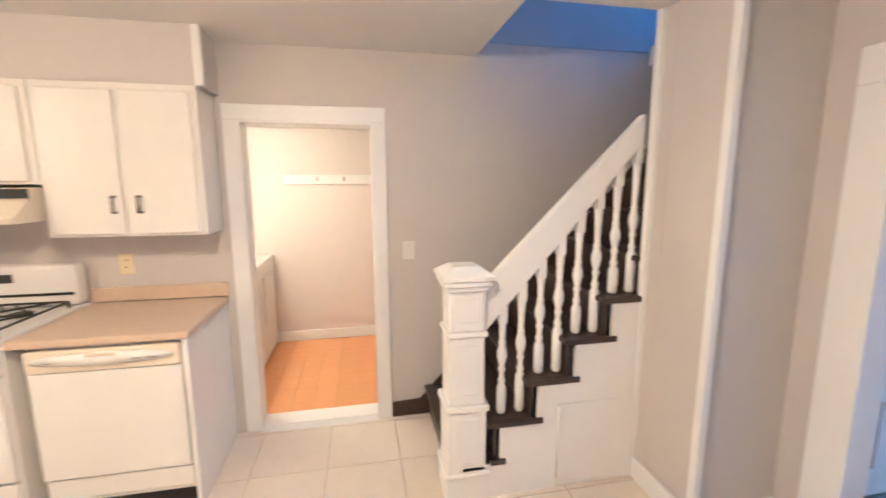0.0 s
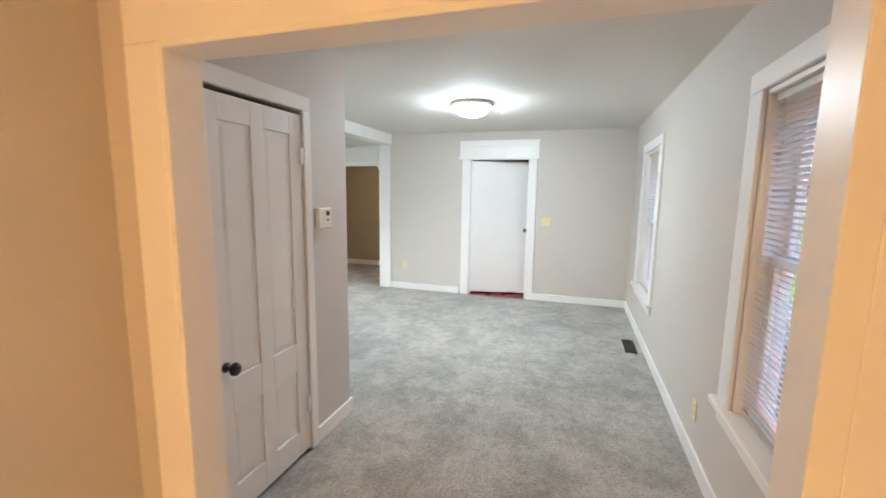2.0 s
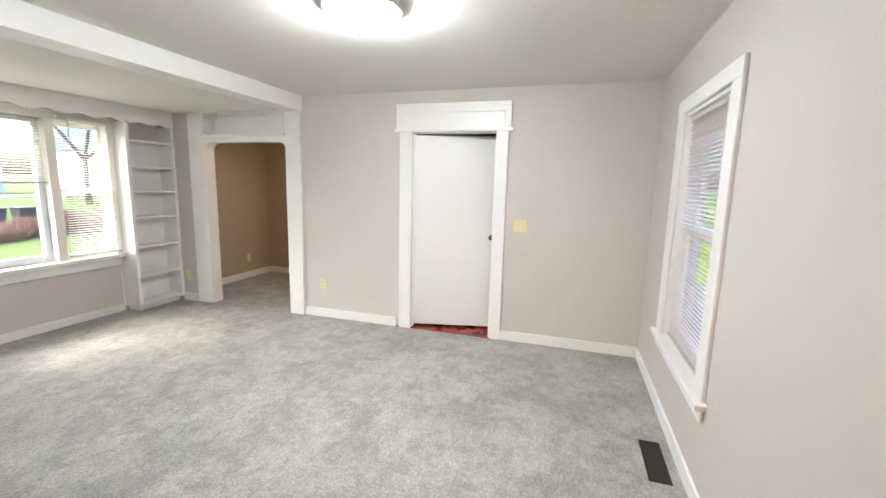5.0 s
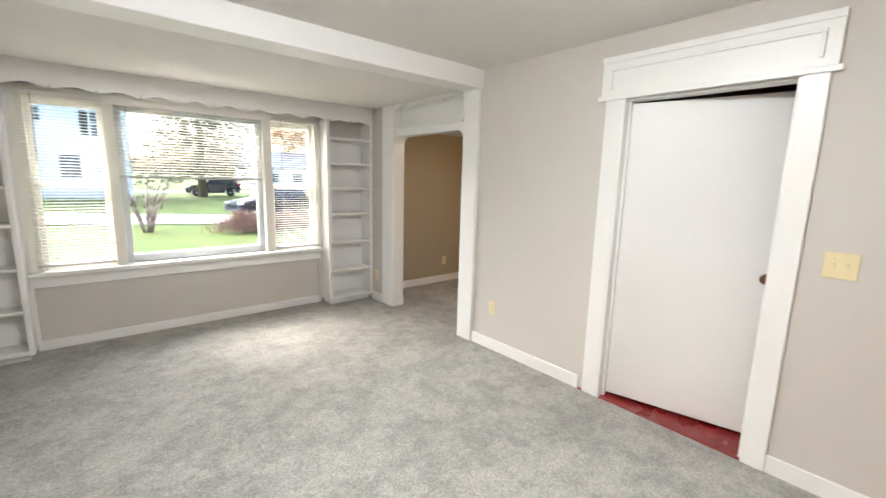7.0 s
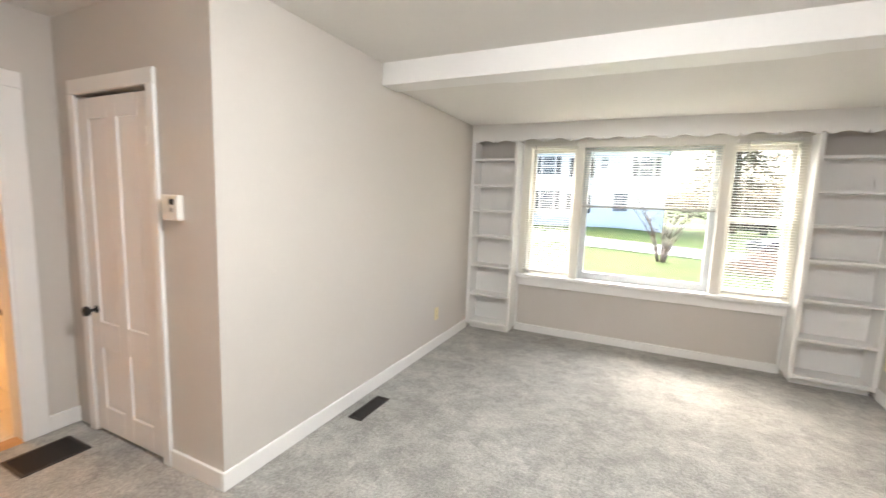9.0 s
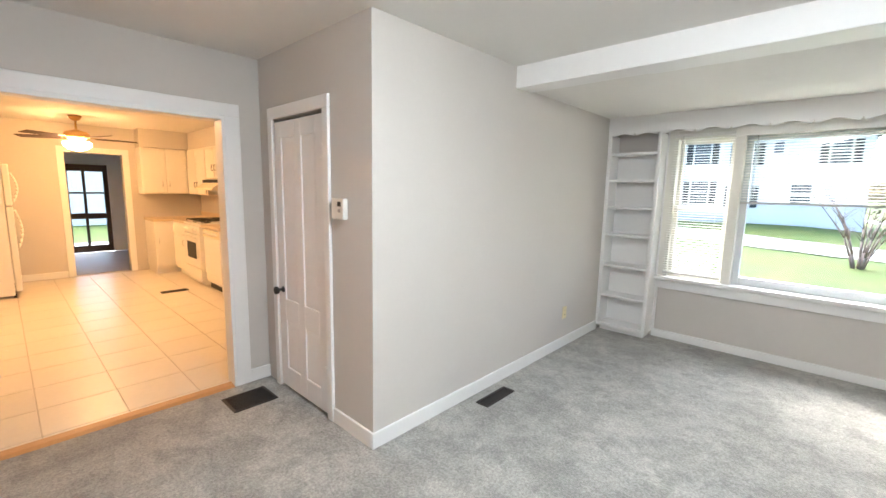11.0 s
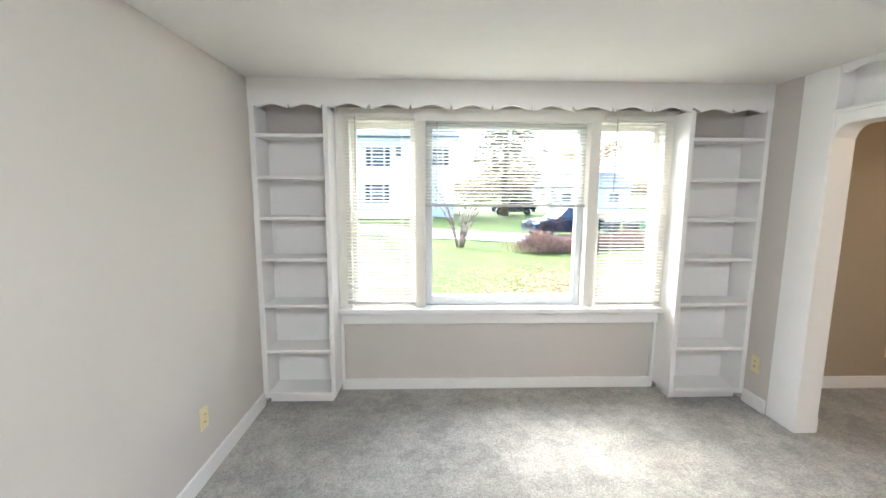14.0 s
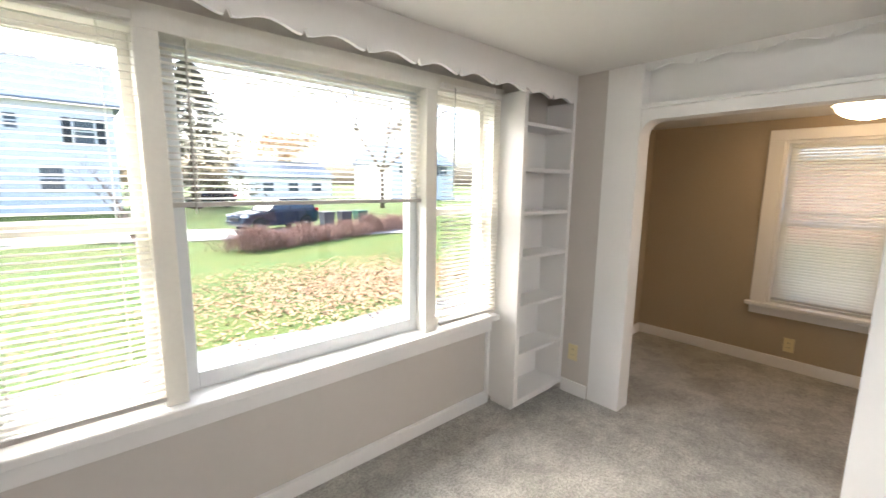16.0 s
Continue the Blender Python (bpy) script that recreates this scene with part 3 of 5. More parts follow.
def slat_mesh(length, width, tilt, along):
    """One thin, slightly arched slat, its middle at the origin."""
    me = bpy.data.meshes.new("slat")
    n, th = 4, 0.0009
    vs, fs = [], []
    for s in (-0.5, 0.5):
        for side in (0, 1):
            for i in range(n + 1):
                u = (i / n - 0.5) * width
                h = 0.0022 * (1 - (2 * i / n - 1) ** 2) + side * th
                d, z = u * math.cos(tilt) - h * math.sin(tilt), u * math.sin(tilt) + h * math.cos(tilt)
                vs.append((s * length, d, z) if along == "x" else (d, s * length, z))
    k = n + 1
    for i in range(n):
        fs += [(i, i + 1, 2 * k + i + 1, 2 * k + i), (k + i, 3 * k + i, 3 * k + i + 1, k + i + 1)]
    fs += [(0, 2 * k, 3 * k, k), (n, k + n, 3 * k + n, 2 * k + n)]
    me.from_pydata(vs, [], fs)
    me.materials.append(SLAT)
    return me


def blind(along, a, b, at, bottom, top, tilt, label, wand=0.0, step=0.0235, width=0.025, flip=1):
    """A slatted blind: head rail, slats, bottom rail, cords and wand."""
    mid = (a + b) / 2
    base = (mid, at, bottom) if along == "x" else (at, mid, bottom)
    t = thing("window_blind", base, label, "window blind", "window blinds")

    def bar(u0, u1, d0, d1, z0, z1, bevel=0.003):
        return B((u0, u1, at + d0, at + d1, z0, z1) if along == "x" else (at + d0, at + d1, u0, u1, z0, z1), bevel=bevel)

    part("head_rail", bar(a, b, -0.014, 0.014, top - 0.028, top), SLAT, t)
    part("bottom_rail", bar(a, b, -0.012, 0.012, bottom, bottom + 0.018), SHADEDRAIL, t)
    me = slat_mesh(b - a - 0.006, width, tilt * flip, along)
    z, i = bottom + 0.03, 0
    while z < top - 0.035:
        s = new("slat", me)
        s.parent = t
        s.location = (0, 0, z - bottom)
        s.rotation_euler = (0, 0.0012 * math.sin(i * 2.3), 0) if along == "x" else (0.0012 * math.sin(i * 2.3), 0, 0)
        z += step
        i += 1
    for u in (a + 0.09, b - 0.09):
        bm = bmesh.new()
        for d in (-0.0125, 0.0125):
            p, q = ((u, at + d, bottom + 0.01), (u, at + d, top - 0.02)) if along == "x" else ((at + d, u, bottom + 0.01), (at + d, u, top - 0.02))
            rod(bm, p, q, 0.0008, 5)
        part("ladder_cord", bm, SLAT, t)
    if wand:
        u, d = a + 0.075, -0.022 * flip
        p, q = ((u, at + d, top - 0.02 - wand), (u + 0.004, at + d, top - 0.02)) if along == "x" else ((at + d, u, top - 0.02 - wand), (at + d, u, top - 0.02))
        part("wand", rod(bmesh.new(), p, q, 0.003, 8), CORD, t, "grey tilt wand")
    return t


blind("x", 3.89, 4.372, 4.533, 0.680, 2.005, radians(9), "white slatted blind lowered over the narrow side window", 0.50)
blind("x", 4.447, 5.598, 4.598, 1.378, 1.995, radians(-10), "white slatted blind half raised over the middle pane", 0.62)
blind("x", 5.69, 6.165, 4.533, 0.672, 2.005, radians(9), "white slatted blind lowered over the narrow side window", 0.50)

# ---- side windows ----


def sash_window(name, wall, axis, a, b, z0, z1, depth, label, w=0.10, stool=0.05):
    """A double-hung window in an opening, with casing on the room side. depth points outwards."""
    s = 1 if depth > 0 else -1

    def q(u0, u1, d0, d1, s0, s1):
        lo, hi = sorted((wall + s * d0, wall + s * d1))
        return (u0, u1, lo, hi, s0, s1) if axis == "y" else (lo, hi, u0, u1, s0, s1)

    win = setting(name, B(q(a - w, a, -0.02, 0, z0, z1), q(b, b + w, -0.02, 0, z0, z1), q(a - w, b + w, -0.022, 0, z1, z1 + 0.085), bevel=0.005), WHITE, label, "window")
    part("window_sill", B(q(a - w - 0.03, b + w + 0.03, -stool, 0.04, z0 - 0.03, z0), bevel=0.006), WHITE, win)
    part("apron", B(q(a - w, b + w, -0.018, 0, z0 - 0.10, z0 - 0.03), bevel=0.004), WHITE, win)
    part("window_frame", B(q(a, a + 0.022, 0, 0.15, z0, z1), q(b - 0.022, b, 0, 0.15, z0, z1), q(a + 0.022, b - 0.022, 0, 0.15, z1 - 0.022, z1), q(a + 0.022, b - 0.022, 0.04, 0.15, z0 - 0.01, z0 + 0.02), bevel=0.003), WHITE, win)
    mid = (z0 + z1) / 2
    for lo, hi, d in ((z0 + 0.02, mid + 0.02, 0.065), (mid - 0.02, z1 - 0.022, 0.105)):
        a1, b1 = a + 0.022, b - 0.022
        part("sash", B(q(a1, a1 + 0.045, d, d + 0.035, lo, hi), q(b1 - 0.045, b1, d, d + 0.035, lo, hi), q(a1 + 0.045, b1 - 0.045, d, d + 0.035, lo, lo + 0.05), q(a1 + 0.045, b1 - 0.045, d, d + 0.035, hi - 0.04, hi), bevel=0.003), WHITE, win)
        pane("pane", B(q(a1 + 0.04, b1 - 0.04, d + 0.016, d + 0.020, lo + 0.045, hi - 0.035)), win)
    return win


sash_window("window_2", SOUTH, "y", 2.27, 3.00, 0.55, 1.91, -0.15, "tall white double-hung window with a lowered blind", w=0.13)
sash_window("window_3", SOUTH, "y", 5.14, 5.96, 0.50, 1.93, -0.15, "tall white double-hung window with a lowered blind", w=0.125)
sash_window("window_4", 8.45, "x", 2.87, 3.53, 0.53, 1.85, 0.17, "white side room window with a lowered blind", w=0.105)
blind("x", 2.295, 2.975, SOUTH - 0.035, 0.565, 1.885, radians(-27), "white slatted blind lowered over the tall window", 0.6, flip=-1)
blind("x", 5.17, 5.93, SOUTH - 0.035, 0.515, 1.905, radians(-30), "white slatted blind lowered over the tall window", 0.6, flip=-1)
blind("y", 2.90, 3.50, 8.45 + 0.035, 0.56, 1.825, radians(52), "white slatted blind closed over the side room window", flip=1)

# ---- built-in bookcases ----
SHELVES = (0.385, 0.707, 1.026, 1.302, 1.569, 1.837)


def bookcase(x0, x1, label):
    t = thing("bookcase", ((x0 + x1) / 2, 4.47, 0.0), label, "bookcase", "built-in bookcases")
    part("side_panel", B((x0, x0 + 0.036, FRONT, 4.606, 0.05, 2.02), bevel=0.003), WHITE, t)
    part("side_panel", B((x1 - 0.033, x1, FRONT, 4.606, 0.05, 2.02), bevel=0.003), WHITE, t)
    part("back_panel", B((x0 + 0.036, x1 - 0.033, 4.575, 4.590, 0.05, 1.83)), WHITE, t)
    part("back_panel", B((x0 + 0.036, x1 - 0.033, 4.575, 4.590, 1.83, LOW)), GREIGE, t, "unpainted greige back above the top shelf")
    for z in SHELVES:
        part("shelf", B((x0 + 0.036, x1 - 0.033, FRONT + 0.004, 4.575, z - 0.011, z + 0.011), bevel=0.003), WHITE, t)
    part("bottom_shelf", B((x0 + 0.036, x1 - 0.033, FRONT - 0.004, 4.575, 0.055, 0.09), bevel=0.004), WHITE, t)
    part("plinth", B((x0 + 0.03, x1 - 0.03, FRONT + 0.05, 4.59, 0.0, 0.055)), WHITE, t)
    return t


bookcase(WEST + 0.002, 3.822, "tall narrow white built-in bookcase with empty shelves")
bookcase(6.19, 6.740, "tall narrow white built-in bookcase with empty shelves")

# ---- doors ----


def panel_door(x0, x1, y, th, top):
    """A four-panel door facing -y: two tall panels over two short ones."""
    bm = bmesh.new()
    st, mid = 0.095, (x0 + x1) / 2
    zs = (0.02, 0.165, 0.515, 0.67, 1.765, top)
    for a, b in ((x0, x0 + st), (x1 - st, x1), (mid - 0.042, mid + 0.042)):
        box(bm, a, b, y, y + th, zs[0], zs[5], bevel=0.003)
    for s, t in ((zs[0], zs[1]), (zs[2], zs[3]), (zs[4], zs[5])):
        for a, b in ((x0 + st, mid - 0.042), (mid + 0.042, x1 - st)):
            box(bm, a, b, y, y + th, s, t, bevel=0.003)
    return bm, zs, st, mid


bm, zs, st, mid = panel_door(2.24, 2.871, 1.396, 0.035, 1.872)
D = setting("door_1", bm, DOORWHITE, "closed white four-panel closet door", "door")
for s, t in ((zs[1], zs[2]), (zs[3], zs[4])):
    for a, b in ((2.24 + st, mid - 0.042), (mid + 0.042, 2.871 - st)):
        pm = bmesh.new()
        o = [pm.verts.new((u, 1.406, v)) for u, v in ((a, s), (b, s), (b, t), (a, t))]
        i1 = [pm.verts.new((u, 1.4025, v)) for u, v in ((a + 0.03, s + 0.03), (b - 0.03, s + 0.03), (b - 0.03, t - 0.03), (a + 0.03, t - 0.03))]
        for k in range(4):
            pm.faces.new((o[k], o[(k + 1) % 4], i1[(k + 1) % 4], i1[k]))
        pm.faces.new(i1)
        box(pm, a, b, 1.407, 1.416, s, t)
        part("panel", pm, DOORWHITE, D)
K = part("door_knob", lathe([(0.022, 0.0), (0.022, -0.004), (0.009, -0.008), (0.009, -0.03), (0.022, -0.036), (0.029, -0.048), (0.026, -0.060), (0.012, -0.066)][::-1], (2.305, 1.396, 0.735), "y", 18), BLACK, D, "black round knob")
for z in (0.25, 1.62):
    part("hinge", B((2.845, 2.871, 1.384, 1.398, z, z + 0.085), bevel=0.002), DOORWHITE, D)
# Dark board added to draw the shade in the gap below the door.
setting("trim_closet_gap_shade", B((2.24, 2.87, 1.46, 1.50, 0.0, 0.016)), DARKWOOD, "dark strip drawn as shade under the closet door", "threshold")

swing = 13.5
D = new("door_2")
D.location = (EAST + 0.055, 1.442, 0.0)
D.rotation_euler = (0, 0, radians(swing))
BASE[D.name] = Vector((0, 0, 0))
tagged(D, "flat white slab door standing slightly ajar", "door", kind="structure")
part("leaf", B((0.0, 0.038, -0.80, 0.0, 0.03, 1.925), bevel=0.003), DOORWHITE, D)
KN = part("door_knob", lathe([(0.012, -0.066), (0.026, -0.060), (0.029, -0.048), (0.022, -0.036), (0.009, -0.03), (0.009, -0.008), (0.022, -0.004), (0.022, 0.0)], (0.0, -0.772, 0.955), "x", 18), BROWNKNOB, D, "brown glazed knob")

# ---- lamps ----


def dome_lamp(x, y, z, r, glass, label):
    t = thing("ceiling_lamp", (x, y, z), label, "ceiling lamp")
    part("rim", lathe([(r * 0.95, -0.030), (r * 1.00, -0.036), (r * 1.09, -0.036), (r * 1.12, -0.020), (r * 1.08, -0.001), (r * 0.5, 0.0)], (x, y, z), "z", 40), APPLIANCE, t, "white enamelled metal rim")
    part("shade", lathe([(0.004, -0.1295)] + [(r * 0.95 * math.sin(radians(a)), -0.028 - 0.10 * math.cos(radians(a))) for a in range(8, 92, 8)], (x, y, z), "z", 40), glass, t, "glowing frosted glass bowl")
    part("finial", lathe([(0.004, -0.142), (0.009, -0.136), (0.006, -0.128)], (x, y, z), "z", 12), STEEL, t)
    return t


dome_lamp(4.93, 0.995, CEILING, 0.178, LAMPGLASS, "round flush ceiling lamp with a lit frosted bowl")
dome_lamp(7.81, 3.05, 2.02, 0.17, WARMGLASS2, "round flush side room lamp with a lit bowl")

# ---- wall and floor fittings ----


def plate(name, place, normal, w, h, material, label, category, kind, group=""):
    """A wall plate with outlets or toggles. normal: the way that it faces."""
    t = thing(name, place, label, category, group)
    n = Vector(normal)
    side = Vector((-n.y, n.x, 0))

    def blk(u0, u1, z0, z1, d0, d1, bevel=0.002):
        bm = bmesh.new()
        box(bm, u0, u1, d0, d1, z0, z1, bevel=bevel)
        m = Matrix((side, n, Vector((0, 0, 1)))).transposed().to_4x4()
        bmesh.ops.transform(bm, matrix=Matrix.Translation(place) @ m, verts=bm.verts)
        bmesh.ops.recalc_face_normals(bm, faces=bm.faces[:])
        return bm

    part("plate", blk(-w / 2, w / 2, -h / 2, h / 2, 0, 0.007), material, t)
    if kind == "outlet":
        for z in (-0.02, 0.02):
            s = part("socket", blk(-0.014, 0.014, z - 0.013, z + 0.013, 0.006, 0.009), material, t)
            part("slots", blk(-0.007, -0.004, z - 0.004, z + 0.006, 0.0088, 0.0096, 0), SLOT, s)
            part("slots", blk(0.004, 0.007, z - 0.004, z + 0.006, 0.0088, 0.0096, 0), SLOT, s)
    else:
        for u in ([0] if kind == "switch" else [-0.023, 0.023]):
            part("toggle", blk(u - 0.005, u + 0.005, -0.004, 0.014, 0.006, 0.018), material, t)
            part("screw", blk(u - 0.003, u + 0.003, 0.027, 0.033, 0.006, 0.008, 0), STEEL, t)
    return t


plate("light_switch", (EAST, 0.385, 1.105), (-1, 0, 0), 0.118, 0.118, IVORY, "ivory double light switch plate", "light switch", "double")
plate("light_switch", (0.39, BACK, 1.13), (0, -1, 0), 0.075, 0.118, OFFWHITE, "white single light switch plate", "light switch", "switch")
for p, n in (((EAST, 2.46, 0.37), (-1, 0, 0)), ((STUB, 4.285, 0.308), (-1, 0, 0)), ((WEST, 3.63, 0.33), (1, 0, 0)), ((3.495, SOUTH, 0.30), (0, 1, 0)), ((-1.21, BACK, 1.105), (0, -1, 0)), ((8.45, 3.34, 0.21), (-1, 0, 0)), ((8.00, 4.54, 0.30), (0, -1, 0))):
    plate("wall_outlet", p, n, 0.07, 0.115, IVORY, "ivory wall outlet plate", "wall outlet", "outlet", "wall outlets")

t = thing("thermostat", (3.04, CLOSET, 1.33), "beige wall thermostat with a small dark display", "thermostat")
part("body", B((2.98, 3.10, CLOSET - 0.032, CLOSET, 1.272, 1.39), bevel=0.007), OFFWHITE, t)
part("display", B((3.045, 3.077, CLOSET - 0.0345, CLOSET - 0.031, 1.345, 1.372), bevel=0.001), SLOT, t, "dark display")
part("button", B((3.05, 3.073, CLOSET - 0.035, CLOSET - 0.031, 1.312, 1.330), bevel=0.001), CORD, t)


def register(x0, x1, y0, y1, along, label, z=0.0):
    t = thing("floor_vent", ((x0 + x1) / 2, (y0 + y1) / 2, z), label, "floor vent", "floor vents")
    f = 0.018
    part("frame", B((x0, x1, y0, y0 + f, z, z + 0.006), (x0, x1, y1 - f, y1, z, z + 0.006), (x0, x0 + f, y0 + f, y1 - f, z, z + 0.006), (x1 - f, x1, y0 + f, y1 - f, z, z + 0.006), bevel=0.001), VENTMETAL, t)
    part("pan", B((x0 + f, x1 - f, y0 + f, y1 - f, z, z + 0.0015)), SLOT, t)
    n = int(((x1 - x0) if along == "y" else (y1 - y0)) / 0.013) - 2
    for i in range(n):
        if along == "y":
            c = x0 + f + 0.006 + i * 0.013
            if c < x1 - f:
                part("louvre", B((c - 0.002, c + 0.002, y0 + f, y1 - f, z + 0.0015, z + 0.005)), VENTMETAL, t)
        else:
            c = y0 + f + 0.006 + i * 0.013
            if c < y1 - f:
                part("louvre", B((x0 + f, x1 - f, c - 0.002, c + 0.002, z + 0.0015, z + 0.005)), VENTMETAL, t)
    return t


register(2.17, 2.405, 0.995, 1.285, "y", "dark metal floor vent set in the carpet")
register(3.41, 3.51, 2.21, 2.54, "y", "dark metal floor vent beside the wall")
register(5.10, 5.46, -0.625, -0.515, "x", "dark metal floor vent beside the wall")
register(-1.46, -1.33, 1.46, 1.78, "y", "dark metal floor vent in the kitchen tiles", 0.0)

# ---- stairs ----
RISE, RUN, X0, Z0 = 0.197, 0.190, 0.512, 0.203
stairs = thing("staircase", (0.6, 2.2, 0.0), "steep dark-stepped staircase with white closed side and railing", "staircase")
for i in range(13):
    x, z = X0 + RUN * i, Z0 + RISE * i
    if i < 12:
        part("tread", B((x - 0.03, x + RUN + 0.015, 1.9 if i == 0 else STAIR - 0.012 if i < 5 else STAIR + 0.004, BACK - 0.002, z - 0.028, z), bevel=0.006), DARKSTEP, stairs)
    part("riser", B((x, x + 0.014, STAIR - 0.004 if i < 5 else STAIR + 0.004, BACK - 0.002, max(0.001, z - RISE), z - 0.028)), DARKSTEP, stairs)
for i in range(5):
    x, z = X0 + RUN * i, Z0 + RISE * i
    part("tread_return", B((x - 0.035 if i else 0.68, min(1.455, x + RUN + 0.06), STAIR - 0.03, STAIR - 0.012, z - 0.03, z), bevel=0.006), DARKSTEP, stairs)
pts = [(X0 + 0.014, 0.0)]
for i in range(6):
    pts += [(X0 + RUN * i + 0.03, Z0 + RISE * i - 0.03), (min(1.455, X0 + RUN * (i + 1) + 0.03), Z0 + RISE * i - 0.03)]
    if pts[-1][0] > 1.45:
        break
pts.append((1.455, 0.0))
side = part("stringer", prism(pts, "y", STAIR - 0.02, STAIR - 0.005), WHITE, stairs, "white painted side board")
d = part("hatch", B((1.035, 1.452, STAIR - 0.026, STAIR - 0.020, 0.012, 0.46), bevel=0.002), WHITE, stairs, "white cupboard hatch under the steps")
part("hinge", rod(bmesh.new(), (1.032, STAIR - 0.028, 0.06), (1.032, STAIR - 0.028, 0.44), 0.006, 8), WHITE, d)
skirt = [(0.265, 0.0), (0.265, 0.10), (0.45, 0.11), (0.61, 0.28), (2.6, 0.28 + 1.99 * RISE / RUN), (2.6, 2.0), (0.60, 0.05), (0.55, 0.0)]
part("wall_skirt", prism(skirt, "y", BACK - 0.014, BACK - 0.001), DARKSTEP, stairs, "dark brown skirting on the wall")

rail = thing("stair_railing", (0.56, 1.87, 0.0), "white wooden stair railing with turned balusters", "railing")


def newel(cx, cy):
    """A boxed newel: stacked shaft, a stepped cap with a low pyramid, and thin mouldings round its panels."""
    post = bmesh.new()
    for w, z0, z1 in ((0.21, 0, 0.13), (0.225, 0.13, 0.15), (0.19, 0.15, 0.47), (0.215, 0.47, 0.50), (0.172, 0.50, 0.84), (0.195, 0.84, 0.865), (0.168, 0.865, 1.06)):
        box(post, cx - w / 2, cx + w / 2, cy - w / 2, cy + w / 2, z0, z1, bevel=0.006)
    part("newel_post", post, WHITE, rail)
    cap = bmesh.new()
    for w, z0, z1 in ((0.20, 1.06, 1.085), (0.225, 1.085, 1.11), (0.245, 1.11, 1.135)):
        box(cap, cx - w / 2, cx + w / 2, cy - w / 2, cy + w / 2, z0, z1, bevel=0.006)
    a = [cap.verts.new((cx + u * 0.115, cy + v * 0.115, 1.135)) for u, v in ((-1, -1), (1, -1), (1, 1), (-1, 1))]
    b = [cap.verts.new((cx + u * 0.06, cy + v * 0.06, 1.17)) for u, v in ((-1, -1), (1, -1), (1, 1), (-1, 1))]
    for i in range(4):
        cap.faces.new((a[i], a[(i + 1) % 4], b[(i + 1) % 4], b[i]))
    cap.faces.new(b)
    part("newel_cap", cap, WHITE, rail)
    half = 0.055
    for z0, z1, off in ((0.20, 0.43, 0.095), (0.54, 0.80, 0.086), (0.90, 1.03, 0.084)):
        frames = ((-half, half, z0, z0 + 0.01), (-half, half, z1 - 0.01, z1), (-half, -half + 0.01, z0 + 0.01, z1 - 0.01), (half - 0.01, half, z0 + 0.01, z1 - 0.01))
        part("panel_moulding", B(*[(cx + p, cx + q, cy - off - 0.0025, cy - off + 0.002, s, t) for p, q, s, t in frames], bevel=0.001), WHITE, rail)
        part("panel_moulding", B(*[(cx - off - 0.0025, cx - off + 0.002, cy + p, cy + q, s, t) for p, q, s, t in frames], bevel=0.001), WHITE, rail)


newel(0.565, 1.875)
RY = 1.865


def rail_top(x):
    return 1.135 + (x - 0.722) * 1.012


bm = prism([(0.65, rail_top(0.65) - 0.24), (0.65, rail_top(0.65)), (1.455, rail_top(1.455)), (1.455, rail_top(1.455) - 0.14)], "y", RY - 0.03, RY + 0.03)
bmesh.ops.bevel(bm, geom=bm.edges[:], offset=0.006, segments=2, affect="EDGES")
part("handrail", bm, WHITE, rail)


def baluster(x, z0, z1, foot):
    """A turned baluster: rounded foot, rings, vase, tapering shaft and a square block under the rail."""
    top = z1 - z0
    low = [(0.020, 0), (0.024, 0.012), (0.0245, foot - 0.02), (0.014, foot), (0.020, foot + 0.018), (0.013, foot + 0.036), (0.013, foot + 0.062), (0.020, foot + 0.078), (0.013, foot + 0.094)]
    vase = [(0.018, foot + 0.112), (0.0255, foot + 0.142), (0.0245, foot + 0.168), (0.015, foot + 0.204), (0.019, foot + 0.215), (0.014, foot + 0.228)]
    shaft = [(0.0165, foot + 0.30), (0.0205, max(foot + 0.32, top - 0.10)), (0.0185, max(foot + 0.325, top - 0.094))]
    bm = lathe(low + vase + shaft, (x, RY, z0), "z", 14)
    return box(bm, x - 0.0205, x + 0.0205, RY - 0.0205, RY + 0.0205, z0 + max(foot + 0.32, top - 0.095), z1, bevel=0.004)


for k in range(8):
    x = 0.762 + 0.0975 * k
    i = int((x - X0 + 0.01) / RUN)
    part("baluster", baluster(x, Z0 + RISE * i, rail_top(x) - 0.225 + (x - 0.65) * 0.12, (0.155, 0.21, 0.165, 0.235, 0.15, 0.23, 0.14, 0.22)[k]), WHITE, rail)

# ---- kitchen ----


def handle(x, y, z):
    bm = bmesh.new()
    for s, t in ((z - 0.045, z - 0.033), (z + 0.033, z + 0.045)):
        box(bm, x - 0.013, x + 0.013, y - 0.006, y, s, t, bevel=0.002)
    for u in (-0.006, 0.006):
        rod(bm, (x + u, y - 0.018, z - 0.042), (x + u, y - 0.018, z + 0.042), 0.0035, 8)
    for s in (-0.039, 0.039):
        rod(bm, (x, y, z + s), (x, y - 0.02, z + s), 0.005, 8)
    return bm


